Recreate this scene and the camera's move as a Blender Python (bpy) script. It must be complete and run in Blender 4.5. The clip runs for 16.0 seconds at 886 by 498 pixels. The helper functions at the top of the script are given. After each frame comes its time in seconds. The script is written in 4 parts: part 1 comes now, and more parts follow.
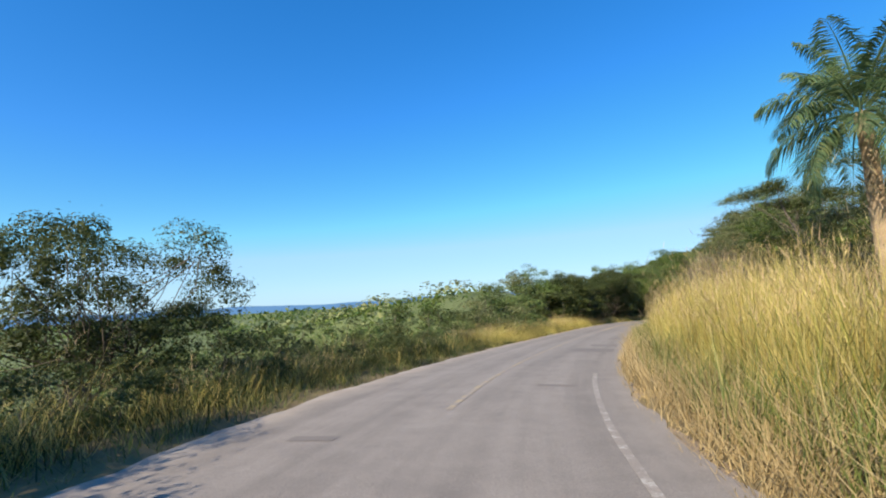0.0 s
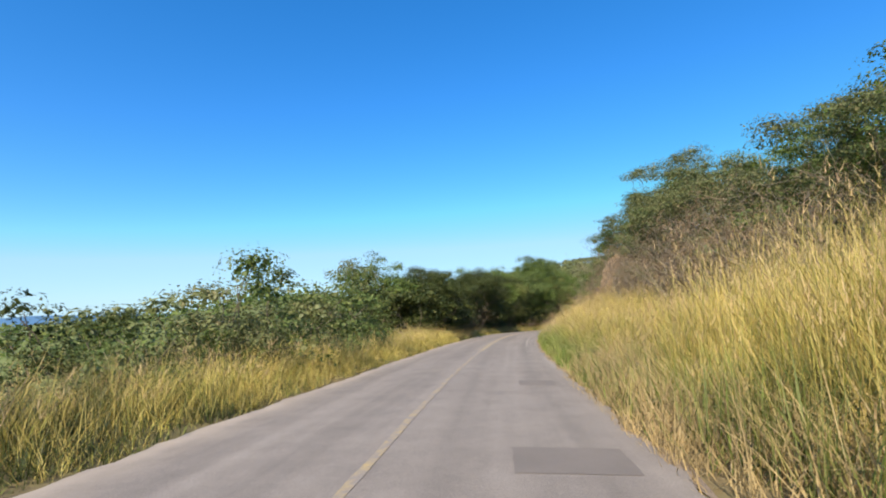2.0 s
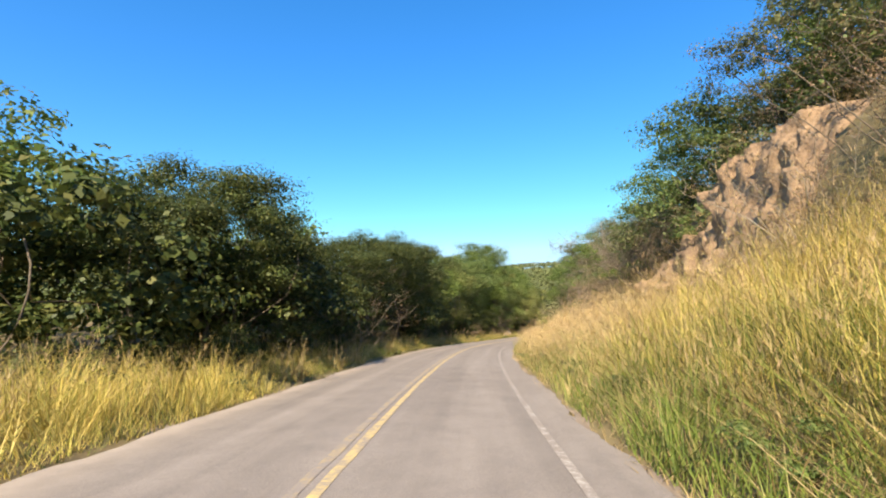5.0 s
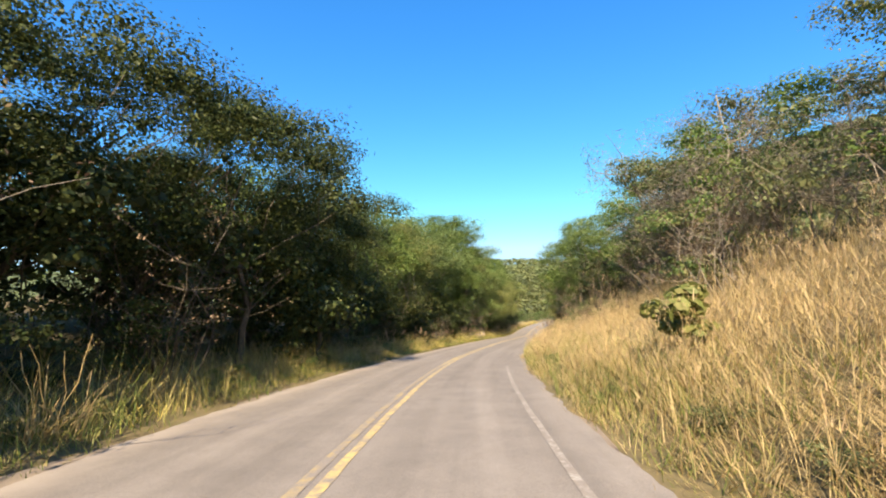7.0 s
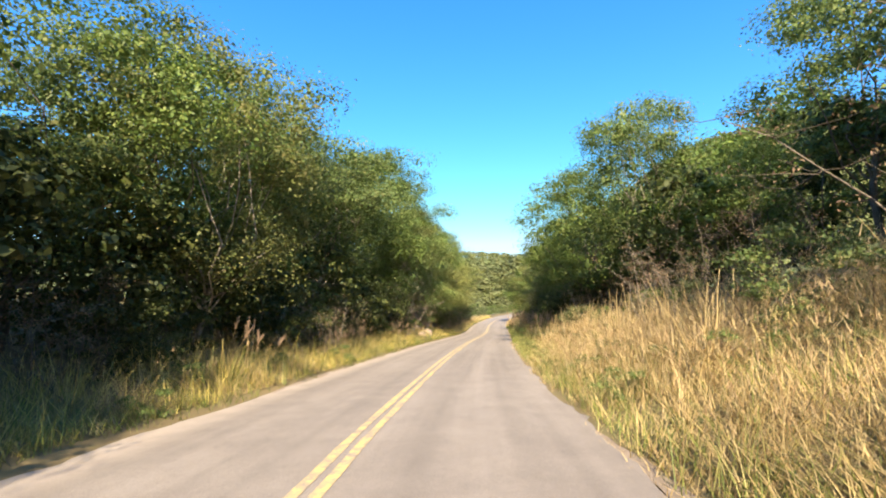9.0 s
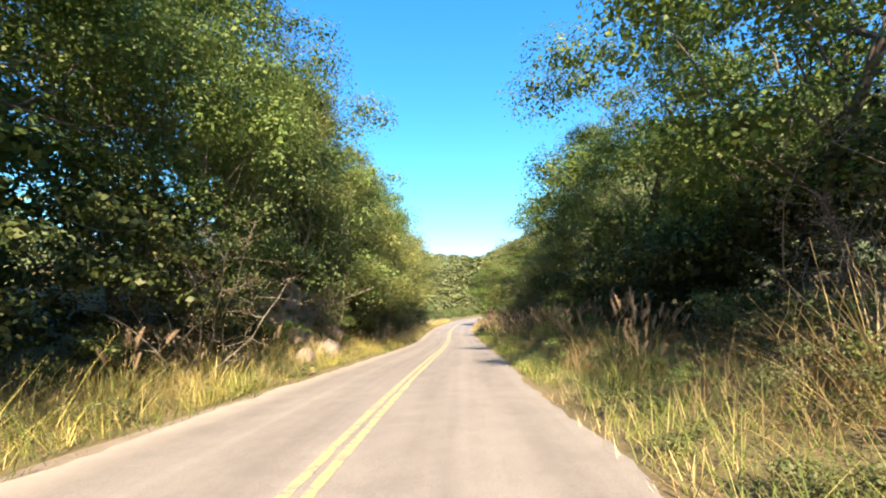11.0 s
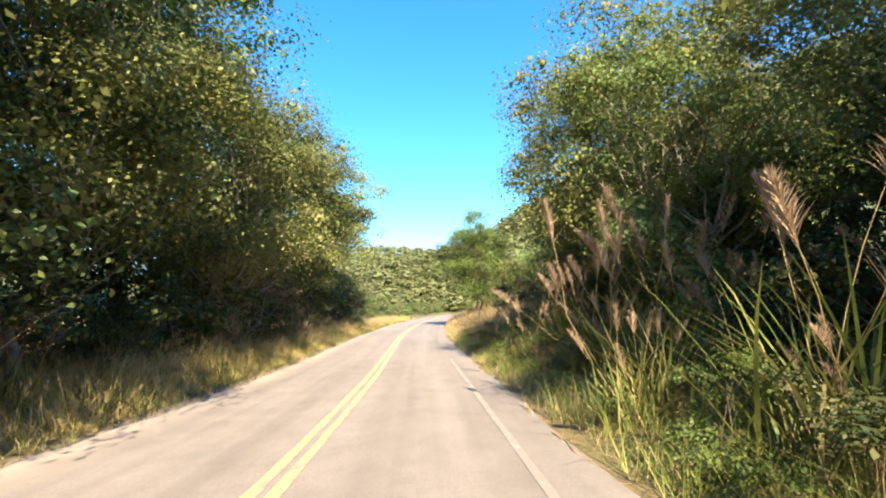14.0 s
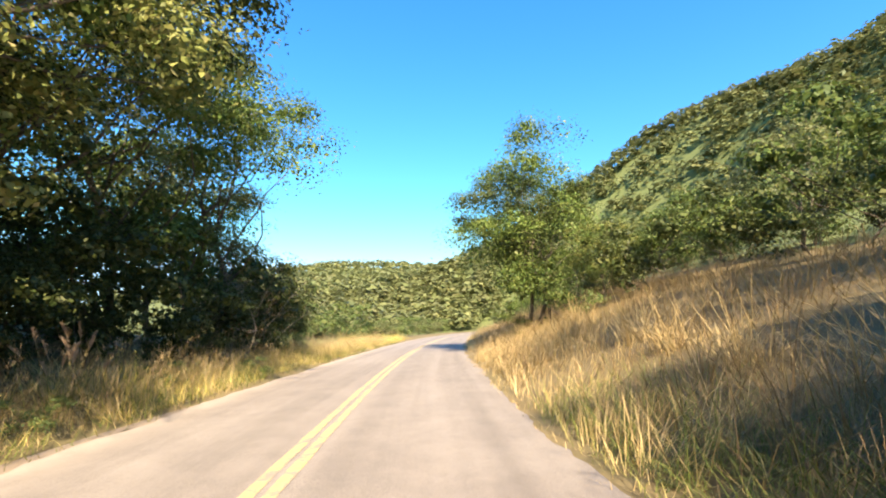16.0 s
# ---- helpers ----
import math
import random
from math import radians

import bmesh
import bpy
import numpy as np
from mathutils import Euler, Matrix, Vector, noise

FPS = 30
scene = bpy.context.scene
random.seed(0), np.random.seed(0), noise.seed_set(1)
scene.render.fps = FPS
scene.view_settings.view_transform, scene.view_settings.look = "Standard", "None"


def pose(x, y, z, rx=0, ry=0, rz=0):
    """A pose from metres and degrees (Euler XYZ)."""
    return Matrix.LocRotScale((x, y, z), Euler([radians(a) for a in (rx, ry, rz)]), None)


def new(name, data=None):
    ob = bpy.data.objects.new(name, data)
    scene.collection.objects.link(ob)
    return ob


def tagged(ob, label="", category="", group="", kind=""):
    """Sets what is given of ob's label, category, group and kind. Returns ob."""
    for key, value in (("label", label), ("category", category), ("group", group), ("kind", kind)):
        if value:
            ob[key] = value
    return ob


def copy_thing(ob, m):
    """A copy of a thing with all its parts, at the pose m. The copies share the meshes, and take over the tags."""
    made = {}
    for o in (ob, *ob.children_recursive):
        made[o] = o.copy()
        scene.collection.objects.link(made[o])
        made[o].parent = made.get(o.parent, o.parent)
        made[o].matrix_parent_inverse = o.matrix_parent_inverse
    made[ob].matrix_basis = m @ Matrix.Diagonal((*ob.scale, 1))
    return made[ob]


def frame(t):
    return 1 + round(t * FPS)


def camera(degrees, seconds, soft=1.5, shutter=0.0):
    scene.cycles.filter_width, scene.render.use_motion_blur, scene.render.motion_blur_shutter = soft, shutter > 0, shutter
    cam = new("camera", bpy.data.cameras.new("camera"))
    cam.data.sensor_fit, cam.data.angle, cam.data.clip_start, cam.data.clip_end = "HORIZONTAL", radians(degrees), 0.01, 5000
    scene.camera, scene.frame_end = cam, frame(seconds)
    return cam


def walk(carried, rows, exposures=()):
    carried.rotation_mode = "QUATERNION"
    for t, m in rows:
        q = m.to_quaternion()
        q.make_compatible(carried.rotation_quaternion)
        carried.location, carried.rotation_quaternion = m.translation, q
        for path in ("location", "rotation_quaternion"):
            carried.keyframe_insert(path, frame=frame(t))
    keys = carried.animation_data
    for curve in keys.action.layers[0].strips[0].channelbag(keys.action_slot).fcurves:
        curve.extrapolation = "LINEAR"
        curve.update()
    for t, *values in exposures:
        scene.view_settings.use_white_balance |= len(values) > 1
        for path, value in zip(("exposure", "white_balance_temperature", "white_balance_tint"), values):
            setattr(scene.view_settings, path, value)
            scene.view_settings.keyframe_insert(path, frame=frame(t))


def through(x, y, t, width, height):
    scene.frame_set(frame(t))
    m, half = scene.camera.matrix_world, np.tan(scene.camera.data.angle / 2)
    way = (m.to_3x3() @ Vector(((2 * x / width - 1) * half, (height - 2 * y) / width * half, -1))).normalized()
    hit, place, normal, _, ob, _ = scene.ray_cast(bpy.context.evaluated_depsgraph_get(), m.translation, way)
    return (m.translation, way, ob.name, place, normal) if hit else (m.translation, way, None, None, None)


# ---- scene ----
cam = camera(88.9, 16.0, soft=2.0)

# seconds, place, tilt, lean, heading
PATH = [
    (0, 0.00, 0.00, 1.50, 5.89, 3.11, -2.05),
    (0.5, 0.86, 4.90, 1.18, 6.28, 2.85, -8.23),
    (1, 2.26, 9.78, 0.87, 6.33, 2.61, -13.85),
    (1.5, 4.07, 14.58, 0.56, 6.43, 2.44, -17.13),
    (2, 6.12, 19.27, 0.27, 6.50, 2.22, -19.27),
    (2.5, 8.24, 23.76, -0.01, 6.60, 1.78, -21.16),
    (3, 10.36, 28.09, -0.28, 6.62, 1.27, -22.74),
    (3.5, 12.51, 32.33, -0.54, 6.69, 1.06, -24.24),
    (4, 14.76, 36.63, -0.80, 6.82, 0.99, -25.24),
    (4.5, 17.14, 41.07, -1.06, 6.96, 1.01, -26.19),
    (5, 19.67, 45.68, -1.31, 7.03, 1.08, -27.36),
    (5.5, 22.36, 50.39, -1.58, 6.93, 1.17, -28.72),
    (6, 25.19, 55.14, -1.86, 6.84, 1.20, -29.67),
    (6.5, 28.13, 59.90, -2.15, 6.81, 1.03, -30.67),
    (7, 31.20, 64.65, -2.44, 6.80, 0.89, -31.95),
    (7.5, 34.41, 69.36, -2.75, 6.61, 0.78, -33.44),
    (8, 37.78, 74.01, -3.08, 6.35, 0.44, -34.99),
    (8.5, 41.31, 78.57, -3.43, 6.34, 0.57, -36.78),
    (9, 45.00, 83.02, -3.78, 6.19, 0.72, -38.67),
    (9.5, 48.87, 87.39, -4.15, 6.22, 1.02, -40.33),
    (10, 52.87, 91.71, -4.51, 6.41, 1.16, -41.70),
    (10.5, 57.00, 96.01, -4.85, 6.65, 1.21, -42.88),
    (11, 61.25, 100.30, -5.17, 6.84, 1.21, -43.92),
    (11.5, 65.60, 104.57, -5.48, 6.88, 1.19, -44.88),
    (12, 70.02, 108.85, -5.80, 6.74, 1.10, -45.83),
    (12.5, 74.52, 113.12, -6.14, 6.60, 0.84, -46.59),
    (13, 79.06, 117.40, -6.48, 6.66, 0.55, -47.15),
    (13.5, 83.63, 121.70, -6.83, 6.69, 0.65, -47.83),
    (14, 88.19, 126.03, -7.16, 6.82, 0.80, -48.32),
    (14.5, 92.73, 130.40, -7.47, 7.26, 0.84, -48.58),
    (15, 97.24, 134.80, -7.71, 7.88, 0.77, -48.57),
    (15.5, 101.71, 139.23, -7.89, 8.54, 0.75, -48.43),
    (16, 106.14, 143.68, -7.98, 9.29, 0.80, -48.31),
]
EXPOSURES = [
    (0, 0.86, 6550, 10), (3, 1.05, 6900, 11), (5.5, 1.42, 7400, 12), (7, 1.48, 7400, 12), (9, 1.78, 7400, 12),
    (11.5, 2.03, 7300, 12), (14, 2.12, 7300, 12), (16, 1.98, 7700, 13),
]
walk(cam, [(t, pose(x, y, z, 90 + tilt, lean, turn)) for t, x, y, z, tilt, lean, turn in PATH], EXPOSURES)

# ---- world and light ----
SUN_AZ, SUN_EL = 142.0, 34.5
world = bpy.data.worlds.new("sky")
scene.world = world
world.use_nodes = True
wn = world.node_tree.nodes
sky = wn.new("ShaderNodeTexSky")
sky.sky_type, sky.sun_disc = "NISHITA", False
sky.sun_elevation, sky.sun_rotation = radians(SUN_EL), radians(-SUN_AZ)
sky.air_density, sky.dust_density, sky.ozone_density, sky.altitude = 0.85, 0.45, 3.5, 800
hue = wn.new("ShaderNodeHueSaturation")
hue.inputs["Saturation"].default_value = 1.42
even = wn.new("ShaderNodeGamma")
even.inputs["Gamma"].default_value = 0.84
world.node_tree.links.new(sky.outputs[0], even.inputs["Color"])
world.node_tree.links.new(even.outputs[0], hue.inputs["Color"])
tint = wn.new("ShaderNodeMix")
tint.data_type, tint.blend_type = "RGBA", "MULTIPLY"
tint.inputs[0].default_value, tint.inputs[7].default_value = 1.0, (0.92, 0.98, 1.08, 1)
world.node_tree.links.new(hue.outputs[0], tint.inputs[6])
haze = wn.new("ShaderNodeMix")
haze.data_type, haze.blend_type = "RGBA", "DARKEN"
haze.inputs[0].default_value, haze.inputs[7].default_value = 0.8, (1.4, 2.35, 3.1, 1)
world.node_tree.links.new(tint.outputs[2], haze.inputs[6])
world.node_tree.links.new(haze.outputs[2], wn["Background"].inputs[0])
wn["Background"].inputs[1].default_value = 0.167
sun = new("sun", bpy.data.lights.new("sun", "SUN"))
sun.data.energy, sun.data.angle, sun.data.color = 4.9, radians(0.53), (1.0, 0.90, 0.74)
sun.matrix_world = pose(0, 0, 60, 90 - SUN_EL, 0, SUN_AZ + 180)


# ---- materials ----
def material(name):
    m = bpy.data.materials.new(name)
    m.use_nodes = True
    m.node_tree.nodes.clear()
    n, l = m.node_tree.nodes, m.node_tree.links
    out = n.new("ShaderNodeOutputMaterial")
    return m, n, l, out


def ramp(n, l, source, stops):
    r = n.new("ShaderNodeValToRGB")
    while len(r.color_ramp.elements) < len(stops):
        r.color_ramp.elements.new(0.5)
    for e, (at, c) in zip(r.color_ramp.elements, stops):
        e.position, e.color = at, (*c, 1)
    l.new(source, r.inputs[0])
    return r.outputs[0]


def noise_tex(n, l, scale, detail=4, rough=0.6):
    c = n.new("ShaderNodeTexCoord")
    t = n.new("ShaderNodeTexNoise")
    t.inputs["Scale"].default_value, t.inputs["Detail"].default_value, t.inputs["Roughness"].default_value = scale, detail, rough
    l.new(c.outputs["Object"], t.inputs["Vector"])
    return t.outputs[0]


def mixed(n, l, fac, a, b, mode="MIX"):
    m = n.new("ShaderNodeMix")
    m.data_type, m.blend_type = "RGBA", mode
    for sock, v in ((m.inputs[0], fac), (m.inputs[6], a), (m.inputs[7], b)):
        if isinstance(v, (int, float)):
            sock.default_value = v
        elif isinstance(v, tuple):
            sock.default_value = (*v, 1)
        else:
            l.new(v, sock)
    return m.outputs[2]


def leafy(name, stops, through=0.35, rough=0.55, patch=0.5):
    """Leaves or blades: each island its own shade, with larger patches, and some light through them."""
    m, n, l, out = material(name)
    g = n.new("ShaderNodeNewGeometry")
    col = ramp(n, l, g.outputs["Random Per Island"], stops)
    big = noise_tex(n, l, patch, 3)
    dark = n.new("ShaderNodeMapRange")
    dark.inputs[1].default_value, dark.inputs[2].default_value = 0.3, 0.7
    dark.inputs[3].default_value, dark.inputs[4].default_value = 0.7, 1.25
    l.new(big, dark.inputs[0])
    info = n.new("ShaderNodeObjectInfo")
    own = n.new("ShaderNodeMapRange")
    own.inputs[3].default_value, own.inputs[4].default_value = 0.8, 1.2
    l.new(info.outputs["Random"], own.inputs[0])
    mul = n.new("ShaderNodeMath")
    mul.operation = "MULTIPLY"
    l.new(dark.outputs[0], mul.inputs[0])
    l.new(own.outputs[0], mul.inputs[1])
    hsv = n.new("ShaderNodeHueSaturation")
    l.new(col, hsv.inputs["Color"])
    l.new(mul.outputs[0], hsv.inputs["Value"])
    b = n.new("ShaderNodeBsdfPrincipled")
    b.inputs["Roughness"].default_value = rough
    b.inputs["Specular IOR Level"].default_value = 0.3
    l.new(hsv.outputs[0], b.inputs["Base Color"])
    t = n.new("ShaderNodeBsdfTranslucent")
    l.new(hsv.outputs[0], t.inputs["Color"])
    mx = n.new("ShaderNodeMixShader")
    mx.inputs[0].default_value = through
    l.new(b.outputs[0], mx.inputs[1])
    l.new(t.outputs[0], mx.inputs[2])
    l.new(mx.outputs[0], out.inputs[0])
    return m


def rough_solid(name, stops, scale, fine, bump, rough=0.9, stretch=None):
    """Bark, soil and stone: two scales of colour and relief."""
    m, n, l, out = material(name)
    big = noise_tex(n, l, scale, 5)
    small = noise_tex(n, l, fine, 4, 0.7)
    col = mixed(n, l, 0.5, ramp(n, l, big, stops), ramp(n, l, small, stops))
    b = n.new("ShaderNodeBsdfPrincipled")
    b.inputs["Roughness"].default_value = rough
    b.inputs["Specular IOR Level"].default_value = 0.2
    l.new(col, b.inputs["Base Color"])
    bp = n.new("ShaderNodeBump")
    bp.inputs["Strength"].default_value, bp.inputs["Distance"].default_value = bump, 0.03
    l.new(small, bp.inputs["Height"])
    l.new(bp.outputs[0], b.inputs["Normal"])
    l.new(b.outputs[0], out.inputs[0])
    return m


def asphalt_material():
    """Old dusty asphalt, rubbed pale in the wheel tracks, with streaks along the road."""
    m, n, l, out = material("worn_asphalt")
    lane = n.new("ShaderNodeAttribute")
    lane.attribute_name = "lane"
    sep = n.new("ShaderNodeSeparateXYZ")
    l.new(lane.outputs["Vector"], sep.inputs[0])
    streak = n.new("ShaderNodeTexNoise")
    streak.inputs["Scale"].default_value, streak.inputs["Detail"].default_value = 1.0, 5
    scale = n.new("ShaderNodeVectorMath")
    scale.operation = "MULTIPLY"
    scale.inputs[1].default_value = (2.6, 0.07, 1)
    l.new(lane.outputs["Vector"], scale.inputs[0])
    l.new(scale.outputs[0], streak.inputs["Vector"])
    wave_n = n.new("ShaderNodeMath")
    wave_n.operation = "MULTIPLY_ADD"
    wave_n.inputs[1].default_value, wave_n.inputs[2].default_value = 3.7, 0.9
    l.new(sep.outputs[0], wave_n.inputs[0])
    track = n.new("ShaderNodeMath")
    track.operation = "SINE"
    l.new(wave_n.outputs[0], track.inputs[0])
    rub = n.new("ShaderNodeMapRange")
    rub.inputs[1].default_value, rub.inputs[2].default_value = -1, 1
    rub.inputs[3].default_value, rub.inputs[4].default_value = 0.93, 1.06
    l.new(track.outputs[0], rub.inputs[0])
    big, mid_n, fine = noise_tex(n, l, 0.12, 4), noise_tex(n, l, 1.3, 6, 0.7), noise_tex(n, l, 70, 3, 0.8)
    a = ramp(n, l, big, [(0.3, (0.228, 0.194, 0.168)), (0.7, (0.305, 0.264, 0.228))])
    b = ramp(n, l, mid_n, [(0.25, (0.168, 0.146, 0.130)), (0.55, (0.265, 0.230, 0.199)), (0.8, (0.338, 0.295, 0.255))])
    st = ramp(n, l, streak.outputs[0], [(0.3, (0.78, 0.78, 0.78)), (0.65, (1.12, 1.12, 1.12))])
    c = ramp(n, l, fine, [(0.3, (0.55, 0.55, 0.55)), (0.7, (1.25, 1.25, 1.25))])
    col = mixed(n, l, 0.85, mixed(n, l, 0.5, a, b), c, "MULTIPLY")
    col = mixed(n, l, 0.55, col, st, "MULTIPLY")
    dust = n.new("ShaderNodeMapRange")
    dust.inputs[1].default_value, dust.inputs[2].default_value = -3.9, -4.7
    l.new(sep.outputs[0], dust.inputs[0])
    col = mixed(n, l, mixed(n, l, 1.0, dust.outputs[0], mid_n, "MULTIPLY"), col, (0.42, 0.35, 0.28))
    hsv = n.new("ShaderNodeHueSaturation")
    l.new(col, hsv.inputs["Color"])
    l.new(rub.outputs[0], hsv.inputs["Value"])
    p = n.new("ShaderNodeBsdfPrincipled")
    p.inputs["Roughness"].default_value = 0.85
    p.inputs["Specular IOR Level"].default_value = 0.25
    l.new(hsv.outputs[0], p.inputs["Base Color"])
    bp = n.new("ShaderNodeBump")
    bp.inputs["Strength"].default_value, bp.inputs["Distance"].default_value = 0.5, 0.01
    l.new(fine, bp.inputs["Height"])
    l.new(bp.outputs[0], p.inputs["Normal"])
    l.new(p.outputs[0], out.inputs[0])
    return m


def worn_paint(name, colour, keep):
    """Road paint rubbed through to the asphalt."""
    m, n, l, out = material(name)
    rub = noise_tex(n, l, 5.0, 8, 0.75)
    fine = noise_tex(n, l, 60, 3, 0.8)
    under = ramp(n, l, fine, [(0.3, (0.19, 0.16, 0.135)), (0.7, (0.31, 0.262, 0.22))])
    k = ramp(n, l, rub, [(keep - 0.12, (1, 1, 1)), (keep + 0.12, (0, 0, 0))])
    col = mixed(n, l, k, under, colour)
    p = n.new("ShaderNodeBsdfPrincipled")
    p.inputs["Roughness"].default_value = 0.8
    l.new(col, p.inputs["Base Color"])
    l.new(p.outputs[0], out.inputs[0])
    return m


ASPHALT = asphalt_material()
PATCH = rough_solid("asphalt_patch", [(0.3, (0.155, 0.135, 0.120)), (0.7, (0.220, 0.190, 0.168))], 1.5, 60, 0.4)
YELLOW = worn_paint("worn_yellow_paint", (0.60, 0.44, 0.16), 0.49)
FAINT = worn_paint("faded_yellow_paint", (0.47, 0.34, 0.13), 0.41)
WHITE = worn_paint("worn_white_paint", (0.54, 0.50, 0.44), 0.38)
SOIL = rough_solid("dry_soil", [(0.25, (0.10, 0.075, 0.04)), (0.5, (0.20, 0.15, 0.075)), (0.75, (0.13, 0.13, 0.05))], 0.2, 6, 0.8)
SCRUB = rough_solid("wooded_ground", [(0.25, (0.09, 0.115, 0.045)), (0.5, (0.12, 0.145, 0.055)), (0.75, (0.15, 0.165, 0.065))], 0.08, 1.5, 1.0)
SAND = rough_solid("sandy_grit", [(0.25, (0.20, 0.15, 0.11)), (0.75, (0.36, 0.29, 0.22))], 1.2, 40, 0.8)
ROCK = rough_solid("sandstone", [(0.25, (0.10, 0.06, 0.04)), (0.5, (0.27, 0.18, 0.11)), (0.75, (0.40, 0.29, 0.19))], 0.9, 9, 1.0)
BARK = rough_solid("grey_bark", [(0.3, (0.06, 0.048, 0.036)), (0.7, (0.17, 0.14, 0.108))], 1.5, 18, 0.8)
PALE_BARK = rough_solid("pale_bark", [(0.3, (0.14, 0.12, 0.09)), (0.7, (0.34, 0.29, 0.23))], 1.5, 18, 0.6)
PALM_BARK = rough_solid("palm_bark", [(0.3, (0.25, 0.17, 0.10)), (0.7, (0.48, 0.36, 0.23))], 1.5, 20, 0.8)
STRAW = leafy("straw_grass", [(0.0, (0.28, 0.20, 0.06)), (0.25, (0.54, 0.42, 0.115)), (0.6, (0.68, 0.55, 0.20)), (0.8, (0.44, 0.40, 0.09)), (1.0, (0.14, 0.18, 0.035))], 0.35)
STRAW_PALE = leafy("pale_straw", [(0.0, (0.42, 0.30, 0.135)), (0.5, (0.60, 0.46, 0.235)), (1.0, (0.32, 0.225, 0.09))], 0.35)
GREEN_GRASS = leafy("green_grass", [(0.0, (0.10, 0.14, 0.03)), (0.5, (0.17, 0.20, 0.045)), (0.8, (0.27, 0.26, 0.08)), (1.0, (0.48, 0.38, 0.16))], 0.35)
BROWN_GRASS = leafy("brown_grass", [(0.0, (0.30, 0.19, 0.09)), (0.5, (0.42, 0.29, 0.14)), (1.0, (0.20, 0.17, 0.06))], 0.3)
PLUME = leafy("reed_plume", [(0.0, (0.36, 0.25, 0.16)), (1.0, (0.53, 0.40, 0.27))], 0.4)
LEAF_DARK = leafy("dark_leaf", [(0.0, (0.065, 0.114, 0.026)), (0.5, (0.108, 0.158, 0.034)), (0.85, (0.146, 0.188, 0.043)), (1.0, (0.185, 0.203, 0.058))], 0.3)
LEAF_MID = leafy("mid_leaf", [(0.0, (0.084, 0.139, 0.042)), (0.5, (0.132, 0.183, 0.053)), (0.85, (0.174, 0.213, 0.063)), (1.0, (0.202, 0.213, 0.079))], 0.35)
LEAF_OLIVE = leafy("olive_leaf", [(0.0, (0.095, 0.120, 0.048)), (0.5, (0.150, 0.168, 0.065)), (0.85, (0.190, 0.195, 0.080)), (1.0, (0.225, 0.195, 0.100))], 0.35)
LEAF_DRY = leafy("dry_leaf", [(0.0, (0.18, 0.11, 0.07)), (0.5, (0.34, 0.23, 0.15)), (1.0, (0.24, 0.19, 0.08))], 0.3)
LEAF_GREY = leafy("withered_leaf", [(0.0, (0.20, 0.16, 0.125)), (0.5, (0.33, 0.27, 0.21)), (1.0, (0.27, 0.23, 0.14))], 0.3)
SEED = leafy("feathery_seed_head", [(0.0, (0.40, 0.26, 0.15)), (0.5, (0.58, 0.43, 0.24)), (1.0, (0.50, 0.40, 0.16))], 0.4)
# The dark leaf at about half strength: shade put into the colour.
LEAF_SHADED = leafy("deep_green_leaf", [(0.0, (0.029, 0.048, 0.013)), (0.5, (0.056, 0.074, 0.019)), (0.85, (0.090, 0.107, 0.028)), (1.0, (0.129, 0.129, 0.042))], 0.3)
LUSH = leafy("lush_grass", [(0.0, (0.13, 0.20, 0.035)), (0.5, (0.215, 0.29, 0.055)), (0.8, (0.31, 0.35, 0.09)), (1.0, (0.46, 0.41, 0.15))], 0.4)
LEAF_LIGHT = leafy("light_leaf", [(0.0, (0.146, 0.173, 0.048)), (0.5, (0.213, 0.233, 0.068)), (0.85, (0.258, 0.257, 0.084)), (1.0, (0.280, 0.238, 0.100))], 0.4)
BOULDER = rough_solid("weathered_boulder", [(0.25, (0.10, 0.075, 0.06)), (0.5, (0.26, 0.20, 0.155)), (0.75, (0.40, 0.32, 0.25))], 1.6, 14, 1.0)
LEAF_PALM = leafy("palm_leaf", [(0.0, (0.06, 0.11, 0.05)), (0.6, (0.12, 0.19, 0.08)), (1.0, (0.24, 0.26, 0.10))], 0.35)
LEAF_FAR = leafy("far_leaf", [(0.0, (0.145, 0.172, 0.066)), (0.5, (0.180, 0.200, 0.078)), (1.0, (0.225, 0.222, 0.092))], 0.3, patch=0.16)

# ---- the line of the road ----
rows = np.array(PATH)


def glide(t, col):
    y, k = rows[:, col], rows[:, 0]
    d = np.gradient(y, k)
    i = np.clip(np.searchsorted(k, t) - 1, 0, len(k) - 2)
    h = k[i + 1] - k[i]
    u = (t - k[i]) / h
    return (2 * u**3 - 3 * u**2 + 1) * y[i] + (u**3 - 2 * u**2 + u) * h * d[i] + (3 * u**2 - 2 * u**3) * y[i + 1] + (u**3 - u**2) * h * d[i + 1]


EYE = 1.5
tt = np.arange(0, 16.001, 0.05)
mid = np.stack([glide(tt, 1), glide(tt, 2), glide(tt, 3) - EYE], 1)
for _ in range(40):
    mid[1:-1] = (mid[:-2] + 2 * mid[1:-1] + mid[2:]) / 4
back_dir = (mid[0] - mid[6]) / np.linalg.norm((mid[0] - mid[6])[:2])
head = (mid[-1] - mid[-8]) / np.linalg.norm((mid[-1] - mid[-8])[:2])
past, p, ang, grade = [], mid[-1].copy(), math.atan2(head[1], head[0]), head[2]
for k in range(125):
    ang -= radians(0.16 if k < 60 else 0.3)
    grade += (0.0 - grade) * 0.02
    p = p + np.array([math.cos(ang), math.sin(ang), grade])
    past.append(p)
before, p, ang = [], mid[0].copy(), math.atan2(back_dir[1], back_dir[0])
